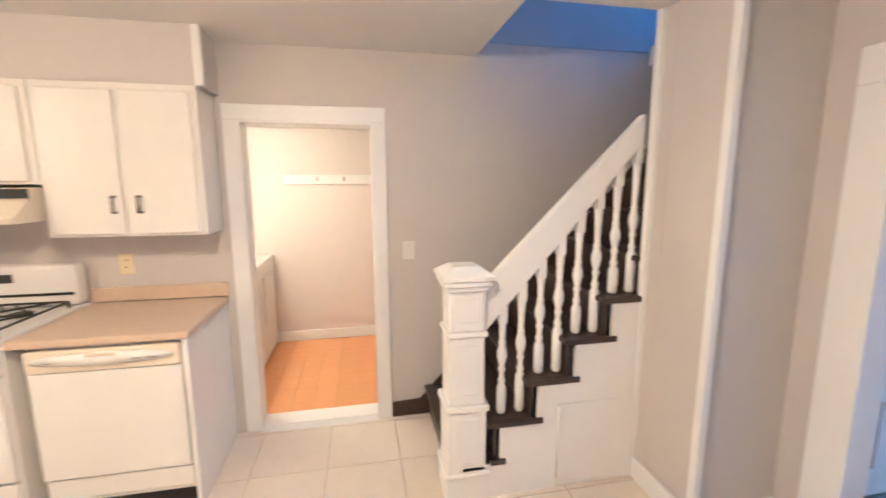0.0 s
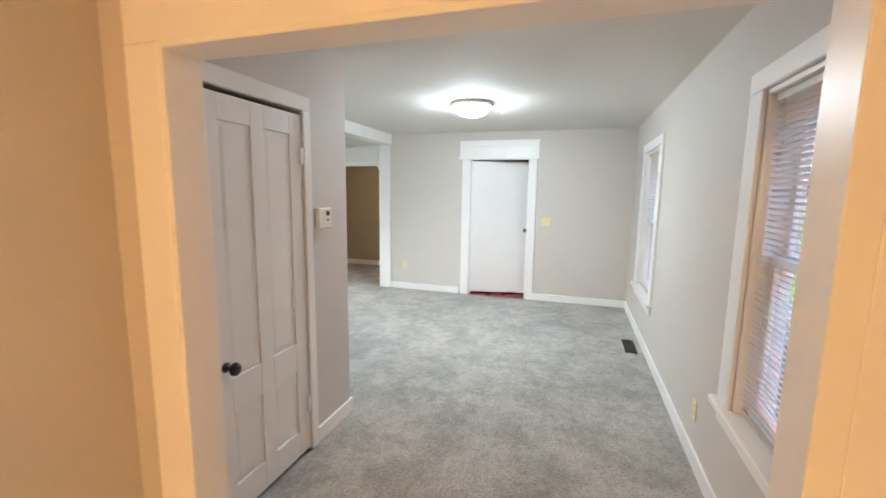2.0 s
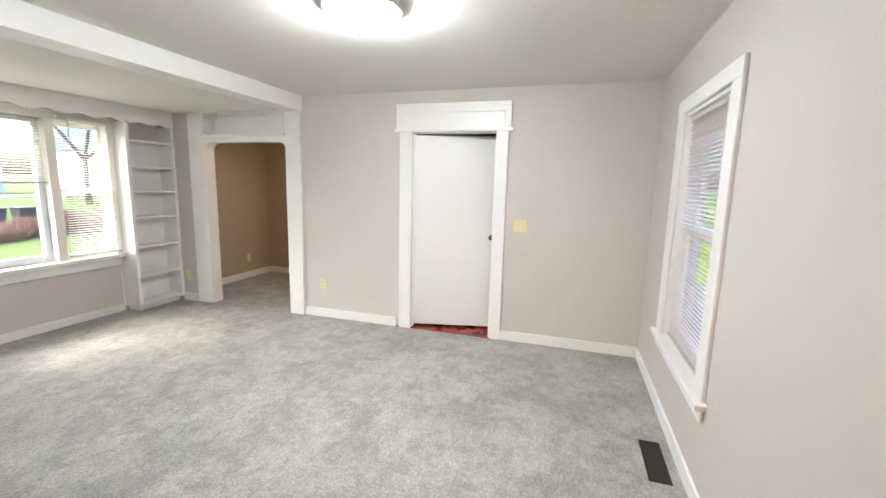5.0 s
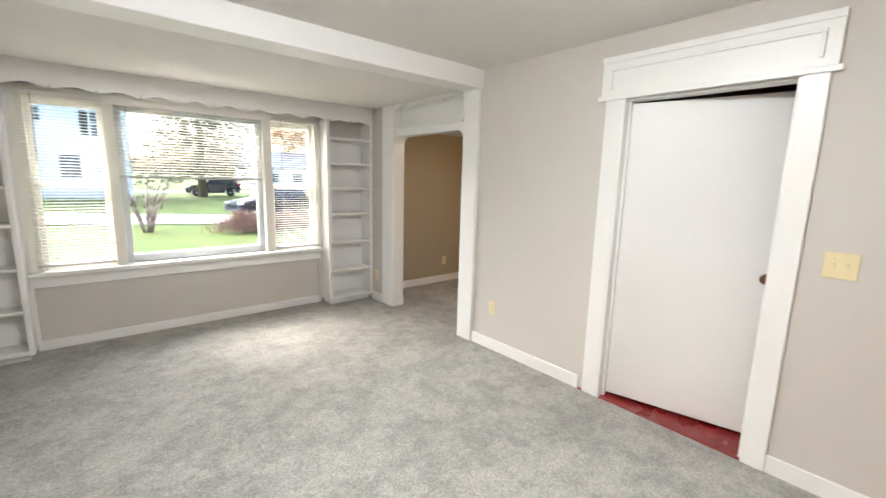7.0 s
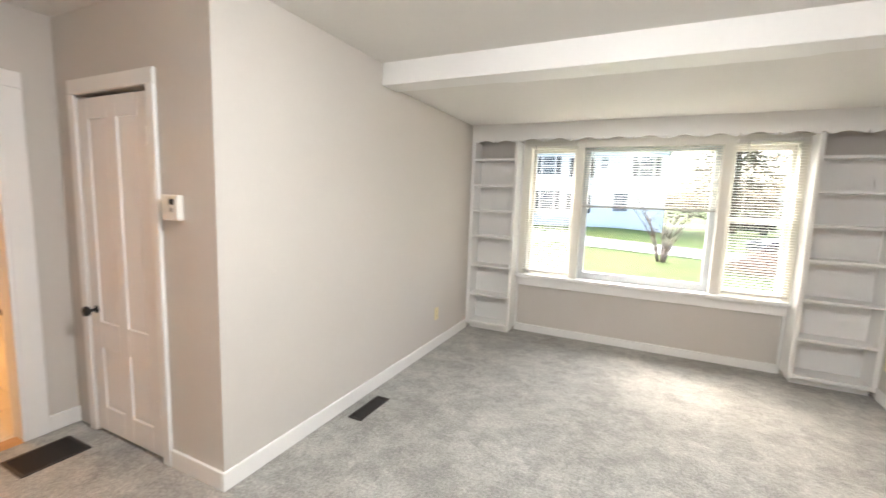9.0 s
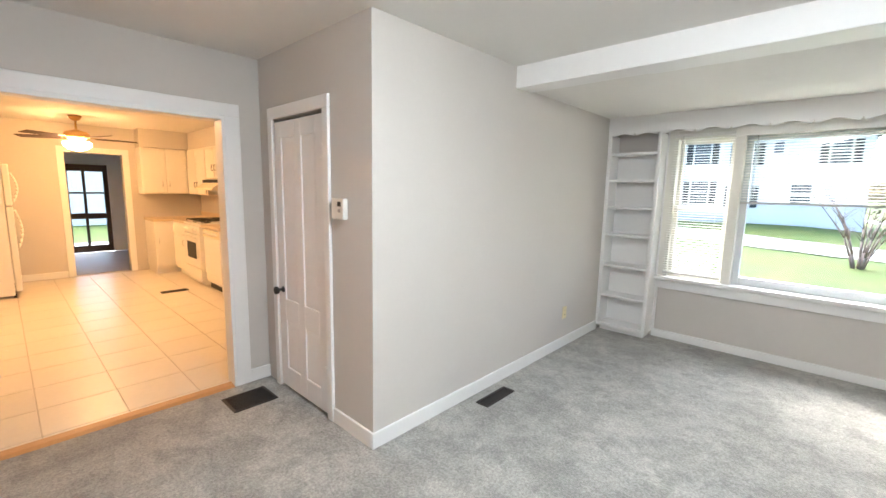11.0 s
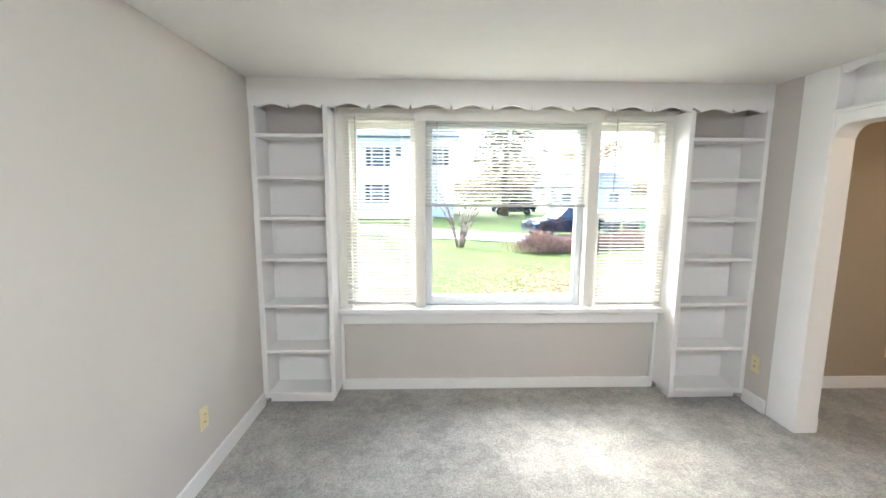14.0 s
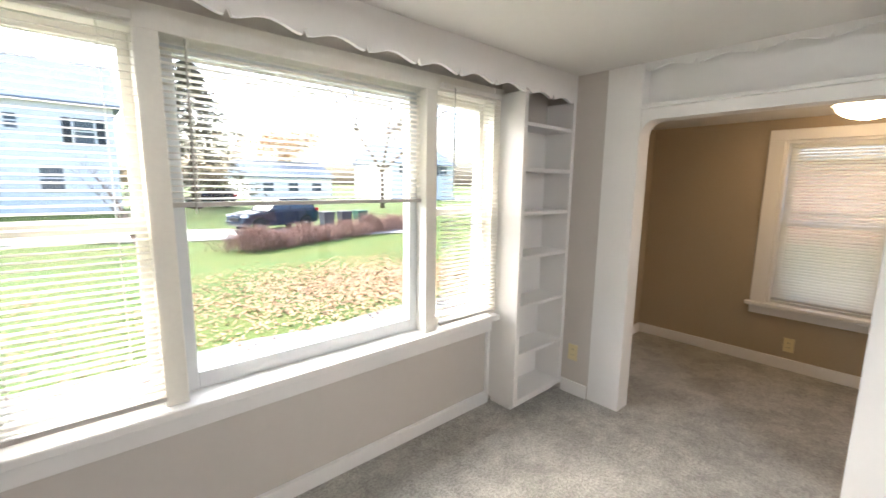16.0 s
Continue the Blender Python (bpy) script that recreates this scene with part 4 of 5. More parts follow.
def wall_cabinet(x0, x1, z0, z1, doors, label, front=2.345):
    t = thing("wall_cabinet", ((x0 + x1) / 2, (front + BACK) / 2, z0), label, "cabinet", "kitchen wall cabinets")
    part("body", B((x0, x1, front, BACK - 0.001, z0, z1), bevel=0.003), CABINET, t)
    part("rail", B((x0, x1, front - 0.004, front + 0.002, z1 - 0.022, z1 + 0.004), bevel=0.002), CABINET, t)
    w = (x1 - x0 - 0.04) / doors
    for i in range(doors):
        a = x0 + 0.02 + w * i
        d = part("door", B((a + 0.012, a + w - 0.012, front - 0.019, front, z0 + 0.015, z1 - 0.03), bevel=0.005), CABINET, t)
        hx = a + w - 0.05 if i % 2 == 0 and doors > 1 else a + 0.062
        part("handle", handle(hx, front - 0.019, z0 + 0.16), OLDMETAL, d, "dull dark metal pull")
    return t


wall_cabinet(-1.395, -0.682, 1.29, 2.025, 2, "cream white wall cabinet with two flat doors")
wall_cabinet(-2.15, -1.40, 1.55, 2.025, 2, "short cream cabinet above the range hood")
wall_cabinet(-3.07, -2.155, 1.29, 2.025, 2, "cream white wall cabinet beside the range hood")
t = thing("wall_cabinet", (-3.23, 2.0, 1.29), "cream white wall cabinet on the side wall", "cabinet", "kitchen wall cabinets")
part("body", B((-3.398, -3.09, 1.68, BACK - 0.001, 1.29, 2.025), bevel=0.003), CABINET, t)
for a in (1.70, 2.02):
    d = part("door", B((-3.09, -3.071, a, a + 0.30, 1.305, 2.02), bevel=0.005), CABINET, t)
    part("handle", rod(bmesh.new(), (-3.055, a + (0.26 if a < 2 else 0.04), 1.41), (-3.055, a + (0.26 if a < 2 else 0.04), 1.50), 0.005), STEEL, d)
setting("soffit", B((-3.398, -0.655, 2.37, BACK, 2.032, CEILING), (-3.398, -3.09, 1.68, 2.37, 2.032, CEILING)), GREIGE, "greige boxed soffit above the cabinets", "soffit")
setting("trim_soffit_corner", B((-0.688, -0.648, 2.36, 2.39, 2.034, CEILING), bevel=0.004), WHITE, "white corner strip on the soffit", "trim")

t = thing("range_hood", (-1.78, 2.36, 1.40), "cream range hood with a black control strip", "range hood")
part("body", prism([(2.17, 1.375), (2.16, 1.40), (2.285, 1.482), (2.285, 1.535), (2.61, 1.535), (2.61, 1.375)], "x", -2.15, -1.412), BISQUE, t)
part("control_strip", B((-2.148, -1.414, 2.276, 2.29, 1.486, 1.530), bevel=0.002), BLACK, t, "black control strip")

t = thing("countertop", (-1.05, 2.3, 0.85), "tan laminate countertop with a low backsplash", "countertop")
bm = B((-1.40, -0.685, 1.985, BACK - 0.02, 0.855, 0.893), bevel=0.010)
part("slab", bm, LAMINATE, t)
part("backsplash", B((-1.40, -0.685, BACK - 0.022, BACK - 0.001, 0.893, 0.975), bevel=0.005), LAMINATE, t)
t = thing("countertop", (-2.9, 2.2, 0.85), "tan laminate corner countertop", "countertop")
part("slab", B((-3.398, -2.165, 1.985, BACK - 0.02, 0.855, 0.893), (-3.398, -2.79, 1.72, 1.985, 0.855, 0.893), bevel=0.008), LAMINATE, t)
part("backsplash", B((-3.398, -2.165, BACK - 0.022, BACK - 0.001, 0.893, 0.975), bevel=0.005), LAMINATE, t)


def base_cabinet(name, x0, x1, y0, y1, label, facing="y"):
    t = thing(name, ((x0 + x1) / 2, (y0 + y1) / 2, 0), label, "cabinet", "kitchen base cabinets")
    part("body", B((x0, x1, y0, y1, 0.10, 0.854), bevel=0.003), CABINET, t)
    part("plinth", B((x0 + 0.01, x1 - (0.06 if facing == "x" else 0.01), y0 + (0.06 if facing == "y" else 0.01), y1 - 0.01, 0.0, 0.10)), CABINET, t)
    if facing == "y":
        d = part("door", B((x0 + 0.02, x1 - 0.02, y0 - 0.018, y0, 0.13, 0.64), bevel=0.004), CABINET, t)
        part("handle", handle(x1 - 0.06, y0 - 0.018, 0.55), STEEL, d)
        part("drawer", B((x0 + 0.02, x1 - 0.02, y0 - 0.018, y0, 0.67, 0.83), bevel=0.004), CABINET, t)
    else:
        d = part("door", B((x1, x1 + 0.018, y0 + 0.02, y1 - 0.02, 0.13, 0.83), bevel=0.004), CABINET, t)
        part("handle", rod(bmesh.new(), (x1 + 0.035, y0 + 0.05, 0.5), (x1 + 0.035, y0 + 0.05, 0.59), 0.005), STEEL, d)
    return t


base_cabinet("base_cabinet", -2.78, -2.165, 2.005, BACK - 0.002, "cream base cabinet with a drawer")
base_cabinet("base_cabinet", -3.398, -2.80, 1.735, BACK - 0.002, "cream corner base cabinet", "x")
solid("end_panel", B((-0.722, -0.70, 2.0, BACK - 0.002, 0.0, 0.854), bevel=0.003), WHITE, "white painted end panel beside the dishwasher", "panel", (-0.71, 2.3, 0))

t = thing("dishwasher", (-1.03, 2.3, 0.0), "cream white built-in dishwasher with a top control panel", "dishwasher")
part("body", B((-1.345, -0.728, 2.03, BACK - 0.01, 0.09, 0.85)), APPLIANCE, t)
part("door", B((-1.34, -0.733, 2.0, 2.03, 0.225, 0.735), bevel=0.006), APPLIANCE, t)
p = part("control_panel", B((-1.34, -0.733, 1.992, 2.03, 0.738, 0.838), bevel=0.008), BISQUE, t, "bisque control panel")
bm = lathe([(0.02, -0.012), (0.3, -0.010), (0.3, 0.0)], (0, 0, 0), "y", 32)
bmesh.ops.transform(bm, matrix=Matrix.Translation((-1.035, 1.992, 0.795)) @ Matrix.Diagonal((0.92, 1, 0.10, 1)), verts=bm.verts)
part("handle_recess", bm, APPLIANCE, p, "white oval panel")
part("latch", B((-1.10, -0.98, 1.974, 1.983, 0.810, 0.822), bevel=0.002), BISQUE, p)
for x in (-1.25, -0.90, -0.84):
    part("marking", B((x - 0.02, x + 0.02, 1.9785, 1.9815, 0.786, 0.790)), CORD, p)
part("kick_plate", B((-1.34, -0.733, 2.015, 2.03, 0.115, 0.215), bevel=0.004), APPLIANCE, t)
part("toe_gap", B((-1.34, -0.733, 2.06, 2.07, 0.0, 0.11)), BLACK, t)

t = thing("gas_stove", (-1.78, 2.3, 0.0), "white freestanding gas stove with black grates", "stove")
part("body", B((-2.15, -1.41, 2.0, BACK - 0.02, 0.02, 0.87), bevel=0.004), APPLIANCE, t)
part("cooktop", B((-2.155, -1.405, 1.98, BACK - 0.02, 0.872, 0.90), bevel=0.008), APPLIANCE, t)
d = part("oven_door", B((-2.14, -1.42, 1.968, 2.0, 0.26, 0.74), bevel=0.006), APPLIANCE, t)
part("oven_window", B((-1.98, -1.58, 1.964, 1.968, 0.38, 0.62), bevel=0.001), SLOT, d, "dark oven window")
part("oven_handle", rod(bmesh.new(), (-2.1, 1.935, 0.70), (-1.46, 1.935, 0.70), 0.011, 12), APPLIANCE, d)
part("drawer", B((-2.14, -1.42, 1.972, 2.0, 0.06, 0.245), bevel=0.006), APPLIANCE, t)
part("panel", B((-2.15, -1.41, 1.965, 2.0, 0.755, 0.865), bevel=0.006), APPLIANCE, t)
for x in (-2.05, -1.93, -1.63, -1.51):
    part("knob", lathe([(0.012, -0.03), (0.02, -0.026), (0.022, -0.004), (0.024, 0.0)], (x, 1.965, 0.81), "y", 14), APPLIANCE, t)
g = part("backguard", B((-2.15, -1.41, 2.52, BACK - 0.005, 0.90, 1.13), bevel=0.025), APPLIANCE, t)
part("vent_slot", B((-2.13, -1.43, 2.512, 2.521, 0.965, 0.978), bevel=0.002), BLACK, g)
part("clock", B((-1.86, -1.70, 2.514, 2.521, 1.04, 1.085), bevel=0.002), SLOT, g)
for x in (-1.97, -1.59):
    for y in (2.13, 2.38):
        part("burner", lathe([(0.05, 0.0), (0.05, 0.012), (0.03, 0.016)], (x, y, 0.90), "z", 16), BLACK, t)
    bm = bmesh.new()
    for y0, y1 in ((2.02, 2.48),):
        for u in (-0.15, 0.15):
            rod(bm, (x + u, y0, 0.935), (x + u, y1, 0.935), 0.006)
        for y in (y0, (y0 + y1) / 2, y1):
            rod(bm, (x - 0.15, y, 0.935), (x + 0.15, y, 0.935), 0.006)
        for y in (2.13, 2.38):
            rod(bm, (x - 0.09, y - 0.09, 0.937), (x + 0.09, y + 0.09, 0.937), 0.005)
            rod(bm, (x - 0.09, y + 0.09, 0.937), (x + 0.09, y - 0.09, 0.937), 0.005)
        for u in (-0.15, 0.15):
            for y in (y0, y1):
                rod(bm, (x + u, y, 0.90), (x + u, y, 0.935), 0.005)
    part("grate", bm, BLACK, t, "black iron grate")

t = thing("refrigerator", (-2.63, -0.22, 0.0), "white two-door refrigerator with curved handles", "refrigerator")
part("body", B((-3.00, -2.27, -0.66, 0.12, 0.03, 1.66), bevel=0.01), APPLIANCE, t)
for z0, z1 in ((0.08, 1.14), (1.15, 1.655)):
    d = part("door", B((-3.0, -2.27, 0.125, 0.19, z0, z1), bevel=0.014), APPLIANCE, t)
    bm = bmesh.new()
    za, zb = (0.62, 1.10) if z0 < 1 else (1.19, 1.55)
    pts = [(-2.31, 0.19 + 0.05 * math.sin(math.pi * k / 8) + 0.006, za + (zb - za) * k / 8) for k in range(9)]
    for a, b in zip(pts, pts[1:]):
        rod(bm, a, b, 0.013, 10)
    part("handle", bm, APPLIANCE, d)
part("toe_grille", B((-2.98, -2.29, 0.10, 0.13, 0.0, 0.075)), BLACK, t)

t = thing("ceiling_fan", (-2.35, 0.86, CEILING), "brass ceiling fan with dark blades and a lit bowl", "ceiling fan")
FX, FY = -2.35, 0.86
part("canopy", lathe([(0.015, -0.07), (0.045, -0.055), (0.07, -0.02), (0.072, 0.0)], (FX, FY, CEILING), "z", 20), BRASS, t)
part("rod", rod(bmesh.new(), (FX, FY, 2.13), (FX, FY, 2.27), 0.012, 10), BRASS, t)
part("motor", lathe([(0.05, -0.13), (0.09, -0.12), (0.13, -0.09), (0.14, -0.05), (0.12, -0.02), (0.05, 0.0), (0.03, 0.01)], (FX, FY, 2.13), "z", 24), BRASS, t)
for k in range(5):
    a = radians(20 + 72 * k)
    bm = bmesh.new()
    box(bm, 0.19, 0.66, -0.062, 0.062, -0.004, 0.004, bevel=0.003)
    bmesh.ops.transform(bm, matrix=Matrix.Translation((FX, FY, 2.035)) @ Matrix.Rotation(a, 4, "Z") @ Matrix.Rotation(radians(11), 4, "X"), verts=bm.verts)
    b = part("blade", bm, FANBLADE, t, "dark wood blade")
    bm = bmesh.new()
    box(bm, 0.11, 0.24, -0.016, 0.016, -0.002, 0.006, bevel=0.002)
    bmesh.ops.transform(bm, matrix=Matrix.Translation((FX, FY, 2.04)) @ Matrix.Rotation(a, 4, "Z"), verts=bm.verts)
    part("bracket", bm, BRASS, b)
part("bowl", lathe([(0.004, -0.13)] + [(0.15 * math.sin(radians(a)), -0.03 - 0.10 * math.cos(radians(a))) for a in range(10, 91, 10)] + [(0.13, -0.01), (0.07, 0.0)], (FX, FY, 1.995), "z", 28), WARMGLASS, t, "glowing glass bowl")
dome_lamp(-0.28, 0.57, CEILING, 0.15, DOMEGLASS, "small lit flush kitchen lamp")

# ---- laundry room ----


def machine(y0, y1, label):
    t = thing("washing_machine", (-1.1, (y0 + y1) / 2, 0), label, "washing machine", "laundry machines")
    part("body", B((-1.44, -0.74, y0, y1, 0.02, 0.86), bevel=0.012), APPLIANCE, t)
    part("top", B((-1.44, -0.735, y0 - 0.002, y1 + 0.002, 0.862, 0.89), bevel=0.010), APPLIANCE, t)
    part("console", prism([(-1.44, 0.89), (-1.44, 1.02), (-1.38, 1.02), (-1.30, 0.89)], "y", y0 + 0.005, y1 - 0.005), APPLIANCE, t)
    d = part("door", B((-0.742, -0.722, y0 + 0.10, y1 - 0.10, 0.35, 0.76), bevel=0.015), APPLIANCE, t)
    part("latch", B((-0.722, -0.712, y0 + 0.12, y0 + 0.18, 0.60, 0.63), bevel=0.003), OFFWHITE, d)
    return t


machine(2.93, 3.53, "white front-panel clothes dryer beside the wall")
machine(3.56, 4.15, "white clothes washer beside the wall")
t = thing("coat_rack", (0.05, 4.17, 1.55), "white wall board with small coat hooks", "coat rack")
part("board", B((-0.60, 0.55, 4.155, 4.179, 1.545, 1.635), bevel=0.004), WHITE, t)
for x in (-0.30, -0.05, 0.22):
    bm = bmesh.new()
    box(bm, x - 0.015, x + 0.015, 4.150, 4.156, 1.575, 1.615, bevel=0.002)
    rod(bm, (x, 4.15, 1.60), (x, 4.115, 1.595), 0.006)
    rod(bm, (x, 4.115, 1.595), (x, 4.105, 1.625), 0.006)
    part("hook", bm, STEEL, t)
dome_lamp(-0.98, 3.08, 2.06, 0.12, LAUNDRYGLASS, "small lit flush laundry lamp")

# ---- back room glazed door ----
D = setting("door_3", B((-6.30, -6.25, 0.98, 1.06, 0.0, 1.82), (-6.30, -6.25, 1.62, 1.70, 0.0, 1.82), (-6.30, -6.25, 1.06, 1.62, 0.0, 0.14), (-6.30, -6.25, 1.06, 1.62, 1.68, 1.82), (-6.30, -6.25, 1.06, 1.62, 0.70, 0.82), (-6.29, -6.26, 1.28, 1.33, 0.14, 1.68), (-6.29, -6.26, 1.06, 1.62, 1.22, 1.26), bevel=0.003), DARKWOOD, "dark brown glazed back door", "door")
pane("pane", B((-6.278, -6.274, 1.06, 1.62, 0.14, 1.68)), D)

# ---- clutter on the carpet ----
solid("paper_scrap", prism([(0, 0), (0.022, 0.004), (0.018, 0.016), (0.003, 0.013)], "z", 0.001, 0.004), mat("white_paper", (0.8, 0.8, 0.78), 0.8), "tiny white paper scrap on the carpet", "scrap", (6.27, 3.62, 0.0))

# ---- outside ----


def smooth(a, b, v):
    v = min(1.0, max(0.0, (v - a) / (b - a)))
    return v * v * (3 - 2 * v)


def gz(x, y):
    """Height of the ground."""
    return -1.1 + smooth(22, 37, y) * (0.66 - 0.31 * smooth(3, 10, x)) + 0.03 * math.sin(x * 0.5) * math.sin(y * 0.4)


LAWN = two_tone("lawn_grass", (0.034, 0.064, 0.004), (0.064, 0.070, 0.006), 0.7, 0.38, 0.75, 0.95, 0.6, 60, 0.35, 45)
CONCRETE = mat("pale_concrete", (0.30, 0.295, 0.285), 0.9, var=0.12, vscale=0.8, grain=0.08, gscale=30, bump=0.2)
GRAVEL = two_tone("grey_gravel_path", (0.10, 0.10, 0.10), (0.18, 0.18, 0.178), 3, 0.35, 0.65, 0.95, 0.5, 60, 0.3, 40)
ASPHALT = mat("asphalt", (0.06, 0.06, 0.062), 0.9, var=0.15, grain=0.15, gscale=60, bump=0.3)
BARK = mat("grey_bark", (0.16, 0.12, 0.09), 0.95, var=0.25, vscale=6, grain=0.2, gscale=40, bump=0.6, bscale=30)
LEAFMIX = mat("fallen_leaves", (0.33, 0.205, 0.12), 0.8, var=0.35, vscale=2.5, grain=0.2, gscale=8)
STEMBARK = mat("pinkish_shrub_bark", (0.24, 0.175, 0.145), 0.9, var=0.25, vscale=5)
TWIG = mat("red_brown_twigs", (0.21, 0.125, 0.095), 0.9, var=0.45, vscale=1.2, grain=0.2)
NEEDLE = mat("dark_conifer_needles", (0.11, 0.095, 0.065), 0.9, var=0.35, vscale=0.8, grain=0.3, gscale=6)
RUSSET = mat("russet_leaves", (0.32, 0.17, 0.06), 0.85, var=0.35, vscale=1.0, grain=0.2, gscale=6)
SIDING = mat("white_siding", (0.78, 0.78, 0.77), 0.6, var=0.05)
REDSIDING = mat("red_siding", (0.24, 0.03, 0.03), 0.6, var=0.12, vscale=1, piece=0.05)
ROOF = mat("blue_grey_shingle", (0.16, 0.19, 0.23), 0.9, var=0.15, vscale=2, grain=0.15, gscale=20)
CARPAINT = mat("dark_blue_car_paint", (0.014, 0.022, 0.045), 0.18, metal=0.2, var=0.05, bump=0, coat=1.0)
CARGLASS = mat("dark_car_glass", (0.02, 0.03, 0.045), 0.06, var=0.02, bump=0, coat=0.6)
TYRE = mat("tyre_rubber", (0.015, 0.015, 0.015), 0.9)
RIM = mat("alloy_rim", (0.5, 0.5, 0.52), 0.3, metal=1.0, bump=0)
REDLAMP = mat("red_tail_lamp", (0.45, 0.01, 0.02), 0.2, bump=0, coat=0.5)
HEADLAMP = mat("clear_headlamp", (0.75, 0.77, 0.8), 0.12, bump=0, coat=0.6)
BINGREY = mat("grey_bin_plastic", (0.06, 0.065, 0.07), 0.5)
BINGREEN = mat("green_bin_plastic", (0.02, 0.10, 0.07), 0.5)
SHUTTER = mat("black_shutter", (0.03, 0.035, 0.04), 0.6)
DARKGLASS = mat("far_window_glass", (0.10, 0.12, 0.14), 0.08, bump=0)

vals = [-900, -300, -120, -60, -40, -28]
xs = vals + [-20 + 1.6 * i for i in range(36)] + [42, 55, 80, 130, 320, 900]
ys = [-900, -300, -80, -30, -12, -4, 2] + [5 + 1.5 * i for i in range(32)] + [58, 70, 95, 140, 320, 900]
bm = bmesh.new()
rows = [[bm.verts.new((x, y, gz(x, y))) for x in xs] for y in ys]
for a, b in zip(rows, rows[1:]):
    for i in range(len(xs) - 1):
        bm.faces.new((a[i], a[i + 1], b[i + 1], b[i])).smooth = True
setting("ground", bm, LAWN, "yellow-green lawn strewn with leaves", "lawn")


def strip(name, x0, x1, y0, y1, material, label, category, lift=0.02, n=40, slope=0.0):
    bm = bmesh.new()
    m = 4
    g = [[bm.verts.new((x0 + (x1 - x0) * i / n, y0 + slope * (x0 + (x1 - x0) * i / n - 5) + (y1 - y0) * j / m + 0.12 * math.sin(i * 1.7 + j), gz(x0 + (x1 - x0) * i / n, y0 + slope * (x0 + (x1 - x0) * i / n - 5) + (y1 - y0) * j / m) + lift)) for i in range(n + 1)] for j in range(m + 1)]
    for j in range(m):
        for i in range(n):
            bm.faces.new((g[j][i], g[j][i + 1], g[j + 1][i + 1], g[j + 1][i])).smooth = True
    return setting(name, bm, material, label, category)


strip("road", -22, 19, 24.3, 28.2, CONCRETE, "pale concrete drive across the lawn", "driveway", 0.05, 60, -0.33)
strip("pavement", -14, 24, 6.6, 9.7, GRAVEL, "grey gravel path along the house", "path")
strip("road_far", -80, 80, 50, 56, CONCRETE, "pale far street", "street", 0.06, 60)
strip("driveway_east", 8.9, 14, -1.2, 6.3, CONCRETE, "pale concrete drive beside the side room", "driveway")
strip("patio", -18, -7.5, -4, 5, CONCRETE, "pale concrete yard behind the house", "patio")
strip("driveway_south", -12, 16, -5.3, -1.4, ASPHALT, "dark asphalt drive beside the house", "driveway")

rng = random.Random(5)


def leaf_cloud(n, place, size, bm=None):
    """Many small bent leaves. place(i) gives a point and an up vector."""
    vs, fs = [], []
    for i in range(n):
        p, up = place(i)
        q = Vector(up).normalized().to_track_quat("Z", "Y").to_matrix() @ Matrix.Rotation(rng.uniform(0, 6.28), 3, "Z")
        s = size * rng.uniform(0.6, 1.4)
        k = len(vs)
        for u, v, w in ((-0.5, 0, 0), (0, -0.32, 0.12), (0.5, 0, 0.05), (0, 0.32, 0.12)):
            vs.append(tuple(Vector(p) + q @ Vector((u * s, v * s, w * s))))
        fs.append((k, k + 1, k + 2, k + 3))
    me = bpy.data.meshes.new("leaves")
    me.from_pydata(vs, [], fs)
    return me


def leaf_patch(i):
    if i % 5:
        x, y = rng.gauss(10.0, 2.4), rng.gauss(11.9, 1.5)
    else:
        x, y = rng.uniform(0, 18), rng.uniform(9.5, 16)
    y = max(y, 9.0)
    return (x, y, gz(x, y) + rng.uniform(0.005, 0.03)), (rng.uniform(-0.5, 0.5), rng.uniform(-0.5, 0.5), 1)


me = leaf_cloud(13000, leaf_patch, 0.085)
me.materials.append(LEAFMIX)
tagged(new("fallen_leaves", me), "brown fallen leaves scattered over the lawn", "fallen leaves", kind="stuff")


def twig_mesh(n, root, reach, rise, thick):
    """Many thin bent twigs."""
    vs, fs = [], []
    for i in range(n):
        p = Vector(root(i))
        a = rng.uniform(0, 6.28)
        d = Vector((math.cos(a) * rng.uniform(0.2, 1) * reach, math.sin(a) * rng.uniform(0.2, 1) * reach, rise * rng.uniform(0.5, 1.0)))
        mid = p + d * 0.5 + Vector((0, 0, rise * 0.22))
        end = p + d
        side = Vector((-math.sin(a), math.cos(a), 0)) * thick
        k = len(vs)
        for q, s in ((p, 1), (mid, 0.8), (end, 0.3)):
            vs += [tuple(q - side * s), tuple(q + side * s), tuple(q + Vector((0, 0, thick * 1.6 * s)))]
        for j in (0, 3):
            for u in range(3):
                v = (u + 1) % 3
                fs.append((k + j + u, k + j + v, k + j + 3 + v, k + j + 3 + u))
    me = bpy.data.meshes.new("twigs")
    me.from_pydata(vs, [], fs)
    return me


MOUNDS = [(9.3, 19.7, 0.8, 0.50), (10.4, 20.1, 0.6, 0.22), (11.6, 20.4, 0.7, 0.42), (12.9, 20.9, 0.6, 0.20), (14.2, 21.3, 0.9, 0.36), (15.9, 21.8, 0.8, 0.55), (17.6, 22.3, 0.9, 0.45), (19.6, 22.9, 1.0, 0.6)]


def bush_root(i):
    cx, cy, wide, tall = MOUNDS[i % len(MOUNDS)]
    u, v = rng.gauss(0, 0.55), rng.gauss(0, 0.45)
    x, y = cx + u * wide, cy + v * 0.9
    return (x, y, gz(x, y) + rng.random() * 1.3 * tall * math.exp(-u * u - v * v))


